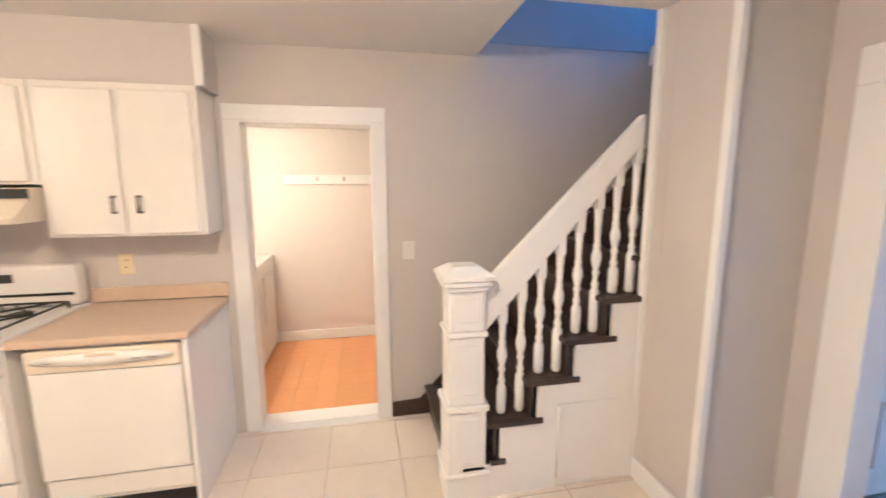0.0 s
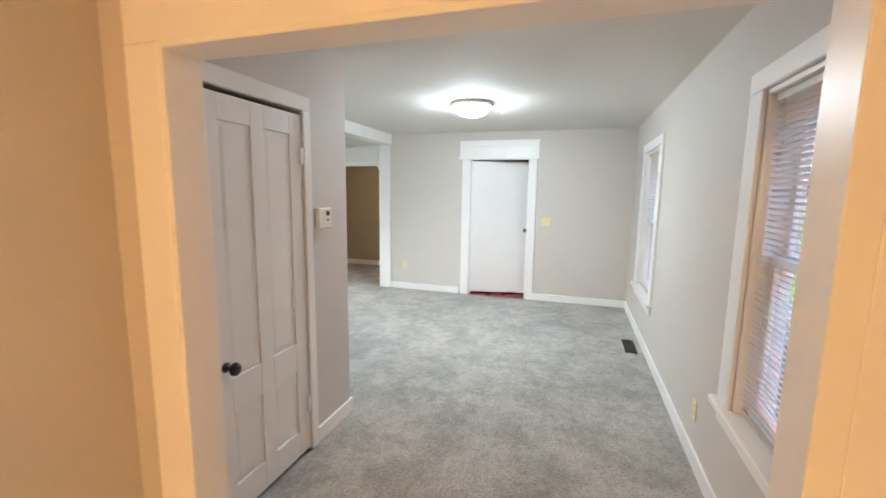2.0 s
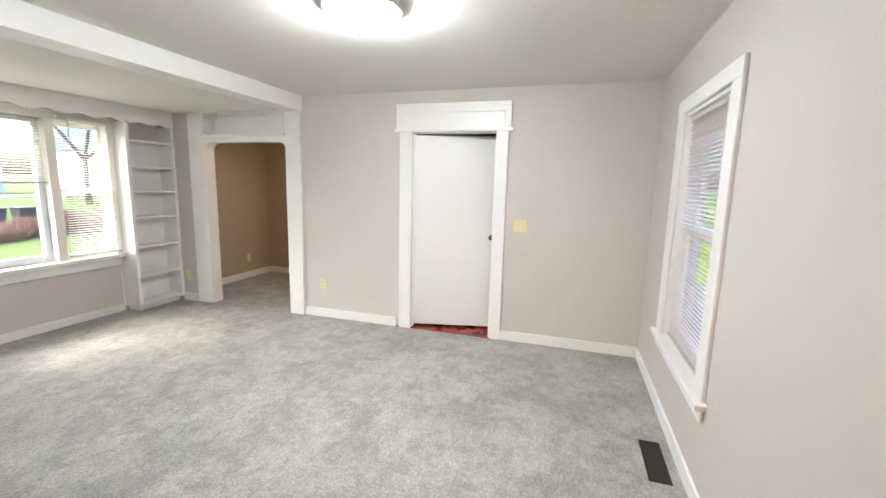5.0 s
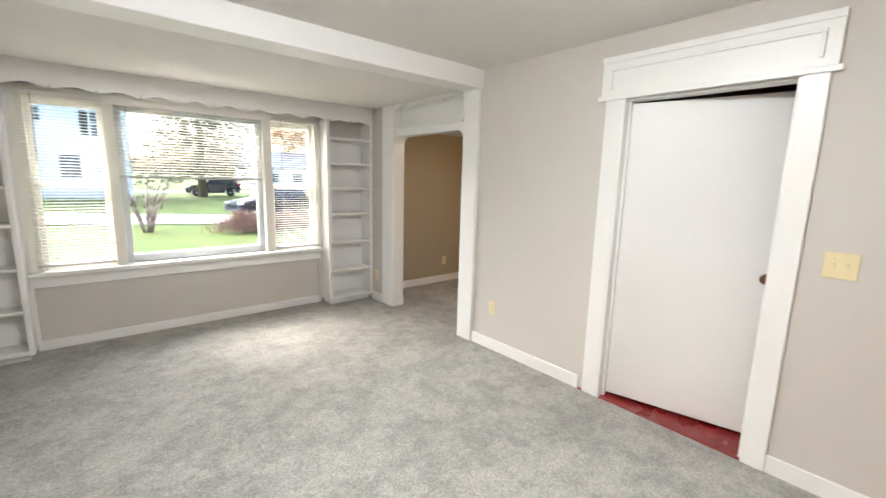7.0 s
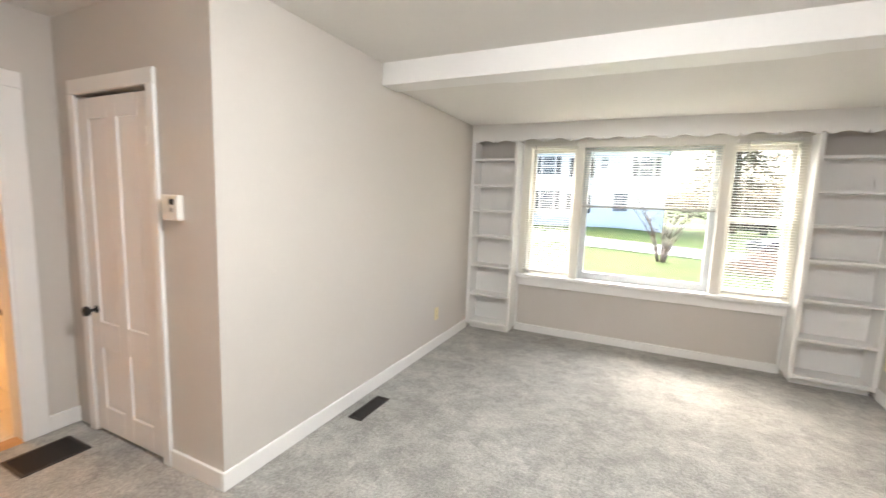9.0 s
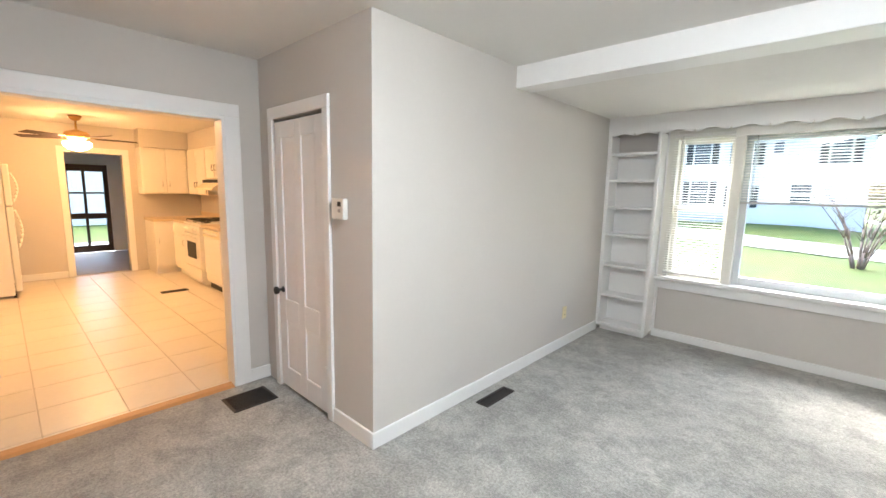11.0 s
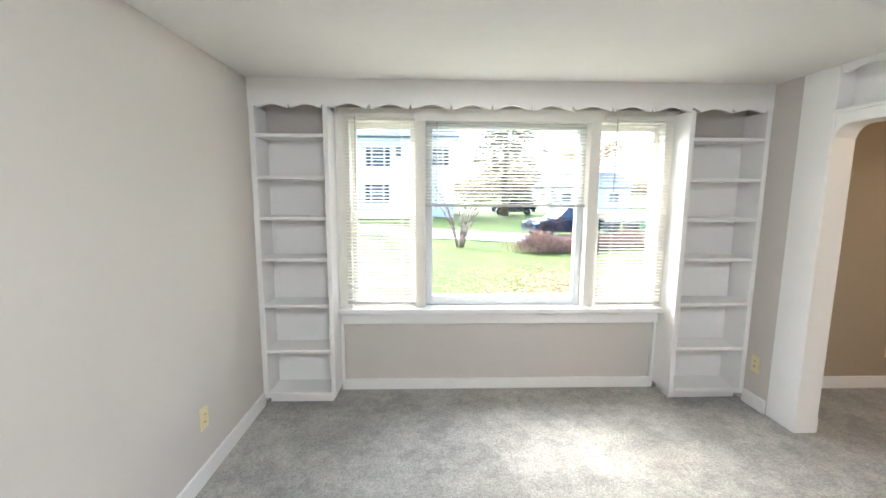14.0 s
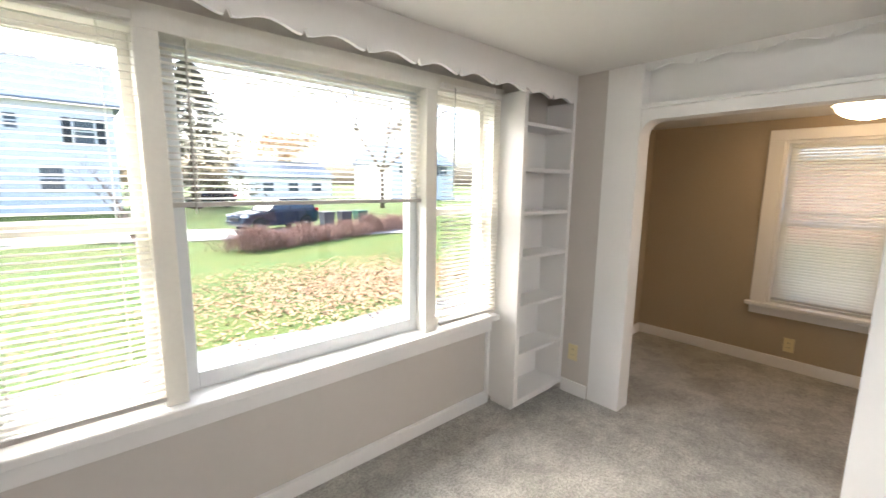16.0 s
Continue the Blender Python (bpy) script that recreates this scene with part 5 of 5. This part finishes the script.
me = twig_mesh(9000, bush_root, 0.62, 0.54, 0.0085)
me.materials.append(TWIG)
tagged(new("bramble_bushes", me), "tangled red-brown bare bushes along the lawn", "bushes", kind="stuff")

t = thing("shrub", (5.95, 21.3, gz(5.95, 21.3)), "bare multi-stemmed shrub on the lawn", "shrub")
for k in range(14):
    bm = bmesh.new()
    a = 2 * math.pi * k / 14 + rng.uniform(-0.3, 0.3)
    p = Vector((5.95 + 0.15 * math.cos(a), 21.3 + 0.15 * math.sin(a), gz(5.95, 21.3)))
    r = rng.uniform(0.03, 0.055)
    for s in range(5):
        q = p + Vector((math.cos(a) * (0.13 + 0.08 * s), math.sin(a) * (0.13 + 0.08 * s), rng.uniform(0.45, 0.65)))
        rod(bm, p, q, r, 6, r * 0.75)
        if s > 0:
            for _ in range(2):
                b = rng.uniform(0, 6.28)
                rod(bm, q, q + Vector((0.35 * math.cos(b), 0.35 * math.sin(b), 0.4)), r * 0.4, 5, 0.006)
        p, r = q, r * 0.75
    part("stem", bm, STEMBARK, t)


def conifer(x, y, height, width, label, leaf=NEEDLE):
    z = gz(x, y)
    t = thing("tree", (x, y, z), label, "tree")
    part("trunk", rod(bmesh.new(), (x, y, z - 0.2), (x, y, z + height * 0.97), 0.42, 12, 0.03), BARK, t)
    vs, fs = [], []
    for i in range(190):
        h = 0.16 + 0.83 * (i / 190)
        a = i * 2.4 + rng.uniform(-0.4, 0.4)
        reach = width * (1 - h) ** 0.8 * rng.uniform(0.55, 1.1) + 0.15
        base = Vector((x, y, z + height * h))
        tip = base + Vector((math.cos(a) * reach, math.sin(a) * reach, -0.18 * reach + rng.uniform(-0.1, 0.2)))
        for j in range(40):
            f = 0.15 + 0.85 * rng.random()
            c = base.lerp(tip, f) + Vector((rng.gauss(0, 0.16), rng.gauss(0, 0.16), rng.gauss(-0.1, 0.14)))
            d = Vector((math.cos(a + rng.uniform(-1, 1)), math.sin(a + rng.uniform(-1, 1)), rng.uniform(-0.7, 0.1))) * rng.uniform(0.18, 0.42)
            n = Vector((-d.y, d.x, rng.uniform(-0.2, 0.2))) * 0.22
            k = len(vs)
            vs += [tuple(c - n), tuple(c + d), tuple(c + n), tuple(c + d * 0.4 + Vector((0, 0, -0.10)))]
            fs += [(k, k + 1, k + 3), (k + 3, k + 1, k + 2)]
    me = bpy.data.meshes.new("crown")
    me.from_pydata(vs, [], fs)
    me.materials.append(leaf)
    me.transform(Matrix.Translation((-x, -y, -z)))
    c = new("crown", me)
    c.parent = t
    return t


conifer(11.9, 42.5, 12.0, 7.0, "tall dark spruce with a thick trunk")


def broadleaf(x, y, height, spread, label, leaf, n, size=0.22):
    z = gz(x, y)
    t = thing("tree", (x, y, z), label, "tree")
    bm = bmesh.new()
    tips = []

    def limb(p, d, r, depth):
        q = p + d
        rod(bm, p, q, r, 7, r * 0.68)
        tips.append(q)
        if depth:
            for _ in range(3):
                e = d * 0.72 + Vector((rng.gauss(0, 1), rng.gauss(0, 1), rng.uniform(-0.1, 0.6))) * d.length * 0.42
                limb(q, e, r * 0.6, depth - 1)

    limb(Vector((x, y, z - 0.1)), Vector((0, 0, height * 0.32)), height * 0.022, 4)
    part("trunk", bm, BARK, t)
    me = leaf_cloud(n, lambda i: (rng.choice(tips) + Vector((rng.gauss(0, 1), rng.gauss(0, 1), rng.gauss(0, 0.8))) * spread * 0.11, (rng.gauss(0, 1), rng.gauss(0, 1), 1)), size)
    me.materials.append(leaf)
    me.transform(Matrix.Translation((-x, -y, -z)))
    c = new("crown", me)
    c.parent = t
    return t


broadleaf(26, 36, 11, 7, "half-bare tree with russet leaves", RUSSET, 1500)
broadleaf(27, 68, 8, 7, "orange-leaved tree far off", RUSSET, 2600, 0.35)
broadleaf(-14, 62, 11, 8, "bare tree far behind the lawn", RUSSET, 500)
broadleaf(8, 80, 13, 9, "bare far tree behind the houses", RUSSET, 900, 0.3)
broadleaf(44, 60, 12, 9, "bare far tree beside a house", RUSSET, 1200, 0.3)


def suv(x, y, heading, label):
    """A sport utility car: body, glass, lamps, wheels. heading: degrees, nose along it."""
    z = gz(x, y) + 0.05
    m = Matrix.Translation((x, y, z)) @ Matrix.Rotation(radians(heading), 4, "Z")
    t = new("car")
    t.matrix_world = m
    BASE[t.name] = Vector((0, 0, 0))
    tagged(t, label, "car", "parked cars")
    low = [(-2.25, 0.42), (-2.28, 0.75), (-2.22, 1.02), (-1.9, 1.06), (0.75, 1.02), (1.75, 0.92), (2.15, 0.78), (2.25, 0.5), (2.2, 0.28), (1.85, 0.25), (1.78, 0.45), (1.62, 0.62), (1.40, 0.70), (1.18, 0.62), (1.02, 0.45), (0.97, 0.24), (-0.97, 0.24), (-1.02, 0.45), (-1.18, 0.62), (-1.40, 0.70), (-1.62, 0.62), (-1.78, 0.45), (-1.85, 0.28), (-2.2, 0.30)]
    bm = prism(low, "y", -0.9, 0.9)
    bmesh.ops.bevel(bm, geom=[e for e in bm.edges if abs(e.verts[0].co.y - e.verts[1].co.y) < 0.01], offset=0.07, segments=3, affect="EDGES")
    part("body", bm, CARPAINT, t)
    bm = bmesh.new()
    b0 = [(-2.1, 1.04), (0.85, 1.0), (0.10, 1.60), (-1.75, 1.62)]
    lo = [bm.verts.new((u, s * w, v)) for s in (-1, 1) for (u, v), w in zip(b0, (0.84, 0.84, 0.66, 0.66))]
    for q in ((0, 1, 2, 3), (7, 6, 5, 4), (0, 4, 5, 1), (1, 5, 6, 2), (2, 6, 7, 3), (3, 7, 4, 0)):
        bm.faces.new([lo[i] for i in q])
    bmesh.ops.recalc_face_normals(bm, faces=bm.faces[:])
    bmesh.ops.bevel(bm, geom=bm.edges[:], offset=0.05, segments=2, affect="EDGES")
    cab = part("cabin_glass", bm, CARGLASS, t, "dark tinted glass")
    part("roof", B((-1.72, 0.05, -0.65, 0.65, 1.585, 1.64), bevel=0.025), CARPAINT, t)
    for s in (-1, 1):
        bm = bmesh.new()
        for a, b in (((0.82, 1.0), (0.1, 1.6)), ((-0.45, 1.03), (-0.5, 1.61)), ((-1.45, 1.03), (-1.4, 1.61)), ((-2.08, 1.04), (-1.75, 1.61))):
            rod(bm, (a[0], s * 0.85, a[1]), (b[0], s * 0.665, b[1]), 0.035, 6)
        part("pillars", bm, CARPAINT, t)
        part("mirror", B((0.55, 0.72, s * 0.93 - 0.07, s * 0.93 + 0.07, 1.02, 1.15), bevel=0.03), CARPAINT, t)
        part("headlight", B((1.95, 2.2, s * 0.70 - 0.16, s * 0.70 + 0.16, 0.72, 0.84), bevel=0.03), HEADLAMP, t, "clear headlight")
        part("tail_light", B((-2.28, -2.05, s * 0.74 - 0.12, s * 0.74 + 0.12, 0.86, 1.10), bevel=0.03), REDLAMP, t, "red tail light")
        for u in (1.40, -1.40):
            w = new("wheel")
            w.parent = t
            BASE[w.name] = Vector((0, 0, 0))
            part("tyre", lathe([(0.22, -0.10), (0.32, -0.10), (0.345, -0.06), (0.345, 0.06), (0.32, 0.10), (0.22, 0.10)], (u, s * 0.82, 0.345 - 0.05), "y", 24), TYRE, w)
            bm = lathe([(0.05, -0.105), (0.10, -0.095), (0.215, -0.085), (0.225, -0.10), (0.225, 0.10), (0.215, 0.085), (0.10, 0.095), (0.05, 0.105)], (u, s * 0.82, 0.345 - 0.05), "y", 20)
            part("rim", bm, RIM, w)
    part("grille", B((2.16, 2.27, -0.45, 0.45, 0.52, 0.70), bevel=0.02), TYRE, t)
    part("bumper", B((2.10, 2.29, -0.82, 0.82, 0.34, 0.50), bevel=0.05), CARPAINT, t)
    return t


suv(12.35, 25.9, 193, "dark sport utility car parked on the pale drive")
suv(13.2, 44.6, 168, "dark sport utility car parked far across the lawn")


def wheelie_bin(x, y, material, label):
    z = gz(x, y) + 0.05
    t = thing("wheeled_bin", (x, y, z), label, "wheeled bin", "wheeled bins")
    bm = bmesh.new()
    a = [bm.verts.new((x + u * 0.24, y + v * 0.24, z + 0.05)) for u, v in ((-1, -1), (1, -1), (1, 1), (-1, 1))]
    b = [bm.verts.new((x + u * 0.31, y + v * 0.33, z + 0.98)) for u, v in ((-1, -1), (1, -1), (1, 1), (-1, 1))]
    for i in range(4):
        bm.faces.new((a[i], a[(i + 1) % 4], b[(i + 1) % 4], b[i]))
    bm.faces.new(a[::-1])
    bm.faces.new(b)
    part("body", bm, material, t)
    part("lid", B((x - 0.34, x + 0.34, y - 0.36, y + 0.36, z + 0.98, z + 1.05), bevel=0.03), material, t)
    for u in (-0.24, 0.24):
        part("wheel", lathe([(0.12, -0.03), (0.12, 0.03)], (x + u, y + 0.26, z + 0.12 - 0.05), "x", 14), TYRE, t)
    return t


wheelie_bin(14.2, 23.4, BINGREY, "grey wheeled rubbish bin beside the drive")
wheelie_bin(15.3, 23.5, BINGREY, "grey wheeled rubbish bin beside the drive")
wheelie_bin(16.4, 23.7, BINGREEN, "green wheeled recycling bin beside the drive")


def house(x0, x1, y0, y1, wall_h, roof_h, siding, windows, label, ridge="x", boards=0):
    """A house: walls, gable roof, boards, windows with shutters on the side facing -y."""
    z = min(gz(x, y) for x in (x0, x1) for y in (y0, y1)) - 0.1
    t = thing("house", ((x0 + x1) / 2, (y0 + y1) / 2, z), label, "house", "neighbouring houses")
    part("wall", B((x0, x1, y0, y1, z, z + wall_h)), siding, t)
    o = 0.4
    if ridge == "x":
        pts = [(y0 - o, z + wall_h - 0.15), (y0 - o, z + wall_h), ((y0 + y1) / 2, z + wall_h + roof_h), (y1 + o, z + wall_h), (y1 + o, z + wall_h - 0.15)]
        bm = prism(pts, "x", x0 - o, x1 + o)
    else:
        pts = [(x0 - o, z + wall_h - 0.15), (x0 - o, z + wall_h), ((x0 + x1) / 2, z + wall_h + roof_h), (x1 + o, z + wall_h), (x1 + o, z + wall_h - 0.15)]
        bm = prism(pts, "y", y0 - o, y1 + o)
    part("roof", bm, ROOF, t)
    for i in range(boards):
        zb = z + 0.5 + i * (wall_h - 0.7) / boards
        part("board", prism([(y0 - 0.025, zb), (y0 - 0.004, zb + (wall_h - 0.7) / boards), (y0 + 0.01, zb)], "x", x0, x1), siding, t)
    for wx, wz, ww, wh, shut in windows:
        w = part("window", B((wx - ww / 2 - 0.1, wx + ww / 2 + 0.1, y0 - 0.07, y0 + 0.02, wz - wh / 2 - 0.1, wz - wh / 2), (wx - ww / 2 - 0.1, wx + ww / 2 + 0.1, y0 - 0.07, y0 + 0.02, wz + wh / 2, wz + wh / 2 + 0.1), (wx - ww / 2 - 0.1, wx - ww / 2, y0 - 0.07, y0 + 0.02, wz - wh / 2, wz + wh / 2), (wx + ww / 2, wx + ww / 2 + 0.1, y0 - 0.07, y0 + 0.02, wz - wh / 2, wz + wh / 2), (wx - ww / 2, wx + ww / 2, y0 - 0.06, y0 + 0.02, wz - 0.04, wz + 0.04)), SIDING, t)
        part("pane", B((wx - ww / 2, wx + ww / 2, y0 - 0.045, y0 - 0.035, wz - wh / 2, wz + wh / 2)), DARKGLASS, w)
        if shut:
            for s in (-1, 1):
                c = wx + s * (ww / 2 + 0.32)
                part("shutter", B((c - 0.2, c + 0.2, y0 - 0.09, y0 - 0.04, wz - wh / 2, wz + wh / 2), bevel=0.01), SHUTTER, w)
    return t


house(-11, 6.5, 36, 45, 6.7, 3.2, SIDING, [(-8, 4.7, 1.0, 1.5, 1), (-2.4, 4.45, 1.0, 1.5, 1), (0.3, 4.3, 0.9, 1.5, 1), (2.0, 4.7, 0.5, 0.8, 0), (5.05, 4.35, 0.9, 1.5, 1), (-8, 1.5, 1.0, 1.6, 1), (-2.4, 1.6, 1.1, 1.7, 1), (0.2, 1.4, 0.9, 1.5, 1), (3.4, 1.6, 1.0, 1.4, 0)], "white two-storey house with dark shutters and blue-grey roof", boards=24)
house(22, 34, 62, 72, 3.2, 2.4, SIDING, [(24.5, 0.9, 1.4, 1.2, 0), (28, 0.9, 1.4, 1.2, 0), (31.5, 0.9, 1.4, 1.2, 0)], "white single-storey house far across the street")
house(38, 50, 52, 62, 5.4, 2.8, SIDING, [(40.5, 3.6, 1.0, 1.4, 1), (44, 3.6, 1.0, 1.4, 1), (47.5, 3.6, 1.0, 1.4, 1), (41, 1.0, 1.2, 1.4, 0), (46, 1.0, 1.2, 1.4, 0)], "pale two-storey house with a blue-grey roof")
house(-40, -22, 40, 50, 6.0, 3.0, SIDING, [(-37, 4.2, 1.0, 1.5, 1), (-31, 4.2, 1.0, 1.5, 1), (-25, 4.2, 1.0, 1.5, 1)], "pale far house with dark shutters")

house(-40, -28, -10, 12, 4.6, 2.6, SIDING, [(-20, 1.5, 1.2, 1.4, 0)], "white house behind the back door", ridge="y")

# red neighbours beside the house
RZ = -1.2
t = thing("house", (4, -9, RZ), "red clapboard neighbouring house with white windows", "house", "neighbouring houses")
part("foundation", B((-6, 14.5, -12, -7.02, RZ, -0.2)), CONCRETE, t)
part("wall", B((-6, 14.5, -12, -7.0, -0.2, 4.6)), REDSIDING, t)
for i in range(34):
    zb = -0.1 + i * 0.135
    part("board", prism([(-7.0 + 0.022, zb), (-7.0 + 0.004, zb + 0.135), (-7.0 - 0.01, zb)], "x", -6, 14.5), REDSIDING, t)
part("roof", prism([(-12.4, 4.45), (-12.4, 4.6), (-9.5, 6.2), (-6.5, 4.6), (-6.5, 4.45)], "x", -6.4, 14.9), ROOF, t)
for wx, wz in ((11.0, 3.35), (11.0, 0.85), (6.4, 3.35), (6.4, 0.85), (2.0, 3.35), (2.0, 0.85)):
    w = part("window", B((wx - 0.6, wx + 0.6, -6.98, -6.93, wz - 0.95, wz - 0.8), (wx - 0.6, wx + 0.6, -6.98, -6.93, wz + 0.8, wz + 0.95), (wx - 0.6, wx - 0.45, -6.98, -6.93, wz - 0.8, wz + 0.8), (wx + 0.45, wx + 0.6, -6.98, -6.93, wz - 0.8, wz + 0.8)), SIDING, t)
    part("pane", B((wx - 0.45, wx + 0.45, -6.975, -6.965, wz - 0.8, wz + 0.8)), DARKGLASS, w)
BRICK = mat("weathered_red_brick", (0.40, 0.20, 0.17), 0.8, var=0.15, vscale=2)
t = thing("house", (34, 4, RZ), "red neighbouring house seen through the side window", "house", "neighbouring houses")
part("wall", B((30, 38, -4, 12, RZ, 3.0)), BRICK, t)
part("roof", prism([(29.5, 2.85), (29.5, 3.0), (34, 5.5), (38.5, 3.0), (38.5, 2.85)], "y", -4.4, 12.4), ROOF, t)
for i in range(20):
    zb = -0.9 + i * 0.18
    part("board", prism([(30 - 0.022, zb), (30 - 0.004, zb + 0.18), (30.01, zb)], "y", -4, 12), BRICK, t)


def hedge_root(i):
    return (rng.uniform(4, 13), rng.gauss(-5.9, 0.25), gz(0, -5) + rng.uniform(0, 0.9))


me = leaf_cloud(2600, lambda i: (hedge_root(i), (rng.gauss(0, 1), rng.gauss(0, 1), 1)), 0.16)
me.materials.append(mat("mixed_hedge_leaves", (0.12, 0.12, 0.035), 0.85, var=0.4, vscale=2))
tagged(new("hedge", me), "low green and orange hedge beside the red house", "hedge", kind="stuff")

# ---- floor pieces ----
tile, joint = 0.405, 0.006
me = bpy.data.meshes.new("tile")
bm = B((joint / 2, tile - joint / 2, joint / 2, tile - joint / 2, -0.008, 0.0), bevel=0.002)
bm.to_mesh(me)
bm.free()
me.materials.append(TILE)
small = {}
for i in range(14):
    for j in range(9):
        x, y = -3.37 + tile * i, SOUTH + 0.01 + tile * j
        w, h = min(tile, 2.0 - x), min(tile, BACK - y)
        if w < 0.05 or h < 0.05:
            continue
        if w < tile or h < tile:
            key = (round(w, 3), round(h, 3))
            if key not in small:
                small[key] = bpy.data.meshes.new("tile")
                bm = B((joint / 2, w - joint / 2, joint / 2, h - joint / 2, -0.008, 0.0), bevel=0.002)
                bm.to_mesh(small[key])
                bm.free()
                small[key].materials.append(TILE)
            ob = new("tile", small[key])
        else:
            ob = new("tile", me)
        ob.parent = KFLOOR
        ob.location = (x, y, 0)
plank = bpy.data.meshes.new("plank")
bm = B((0.001, 0.149, 0, 1.41, -0.008, 0.0))
bm.to_mesh(plank)
bm.free()
plank.materials.append(ORANGEWOOD)
for i in range(14):
    ob = new("plank", plank)
    ob.parent = LFLOOR
    ob.location = (-1.48 + 0.15 * i, 2.765, 0)
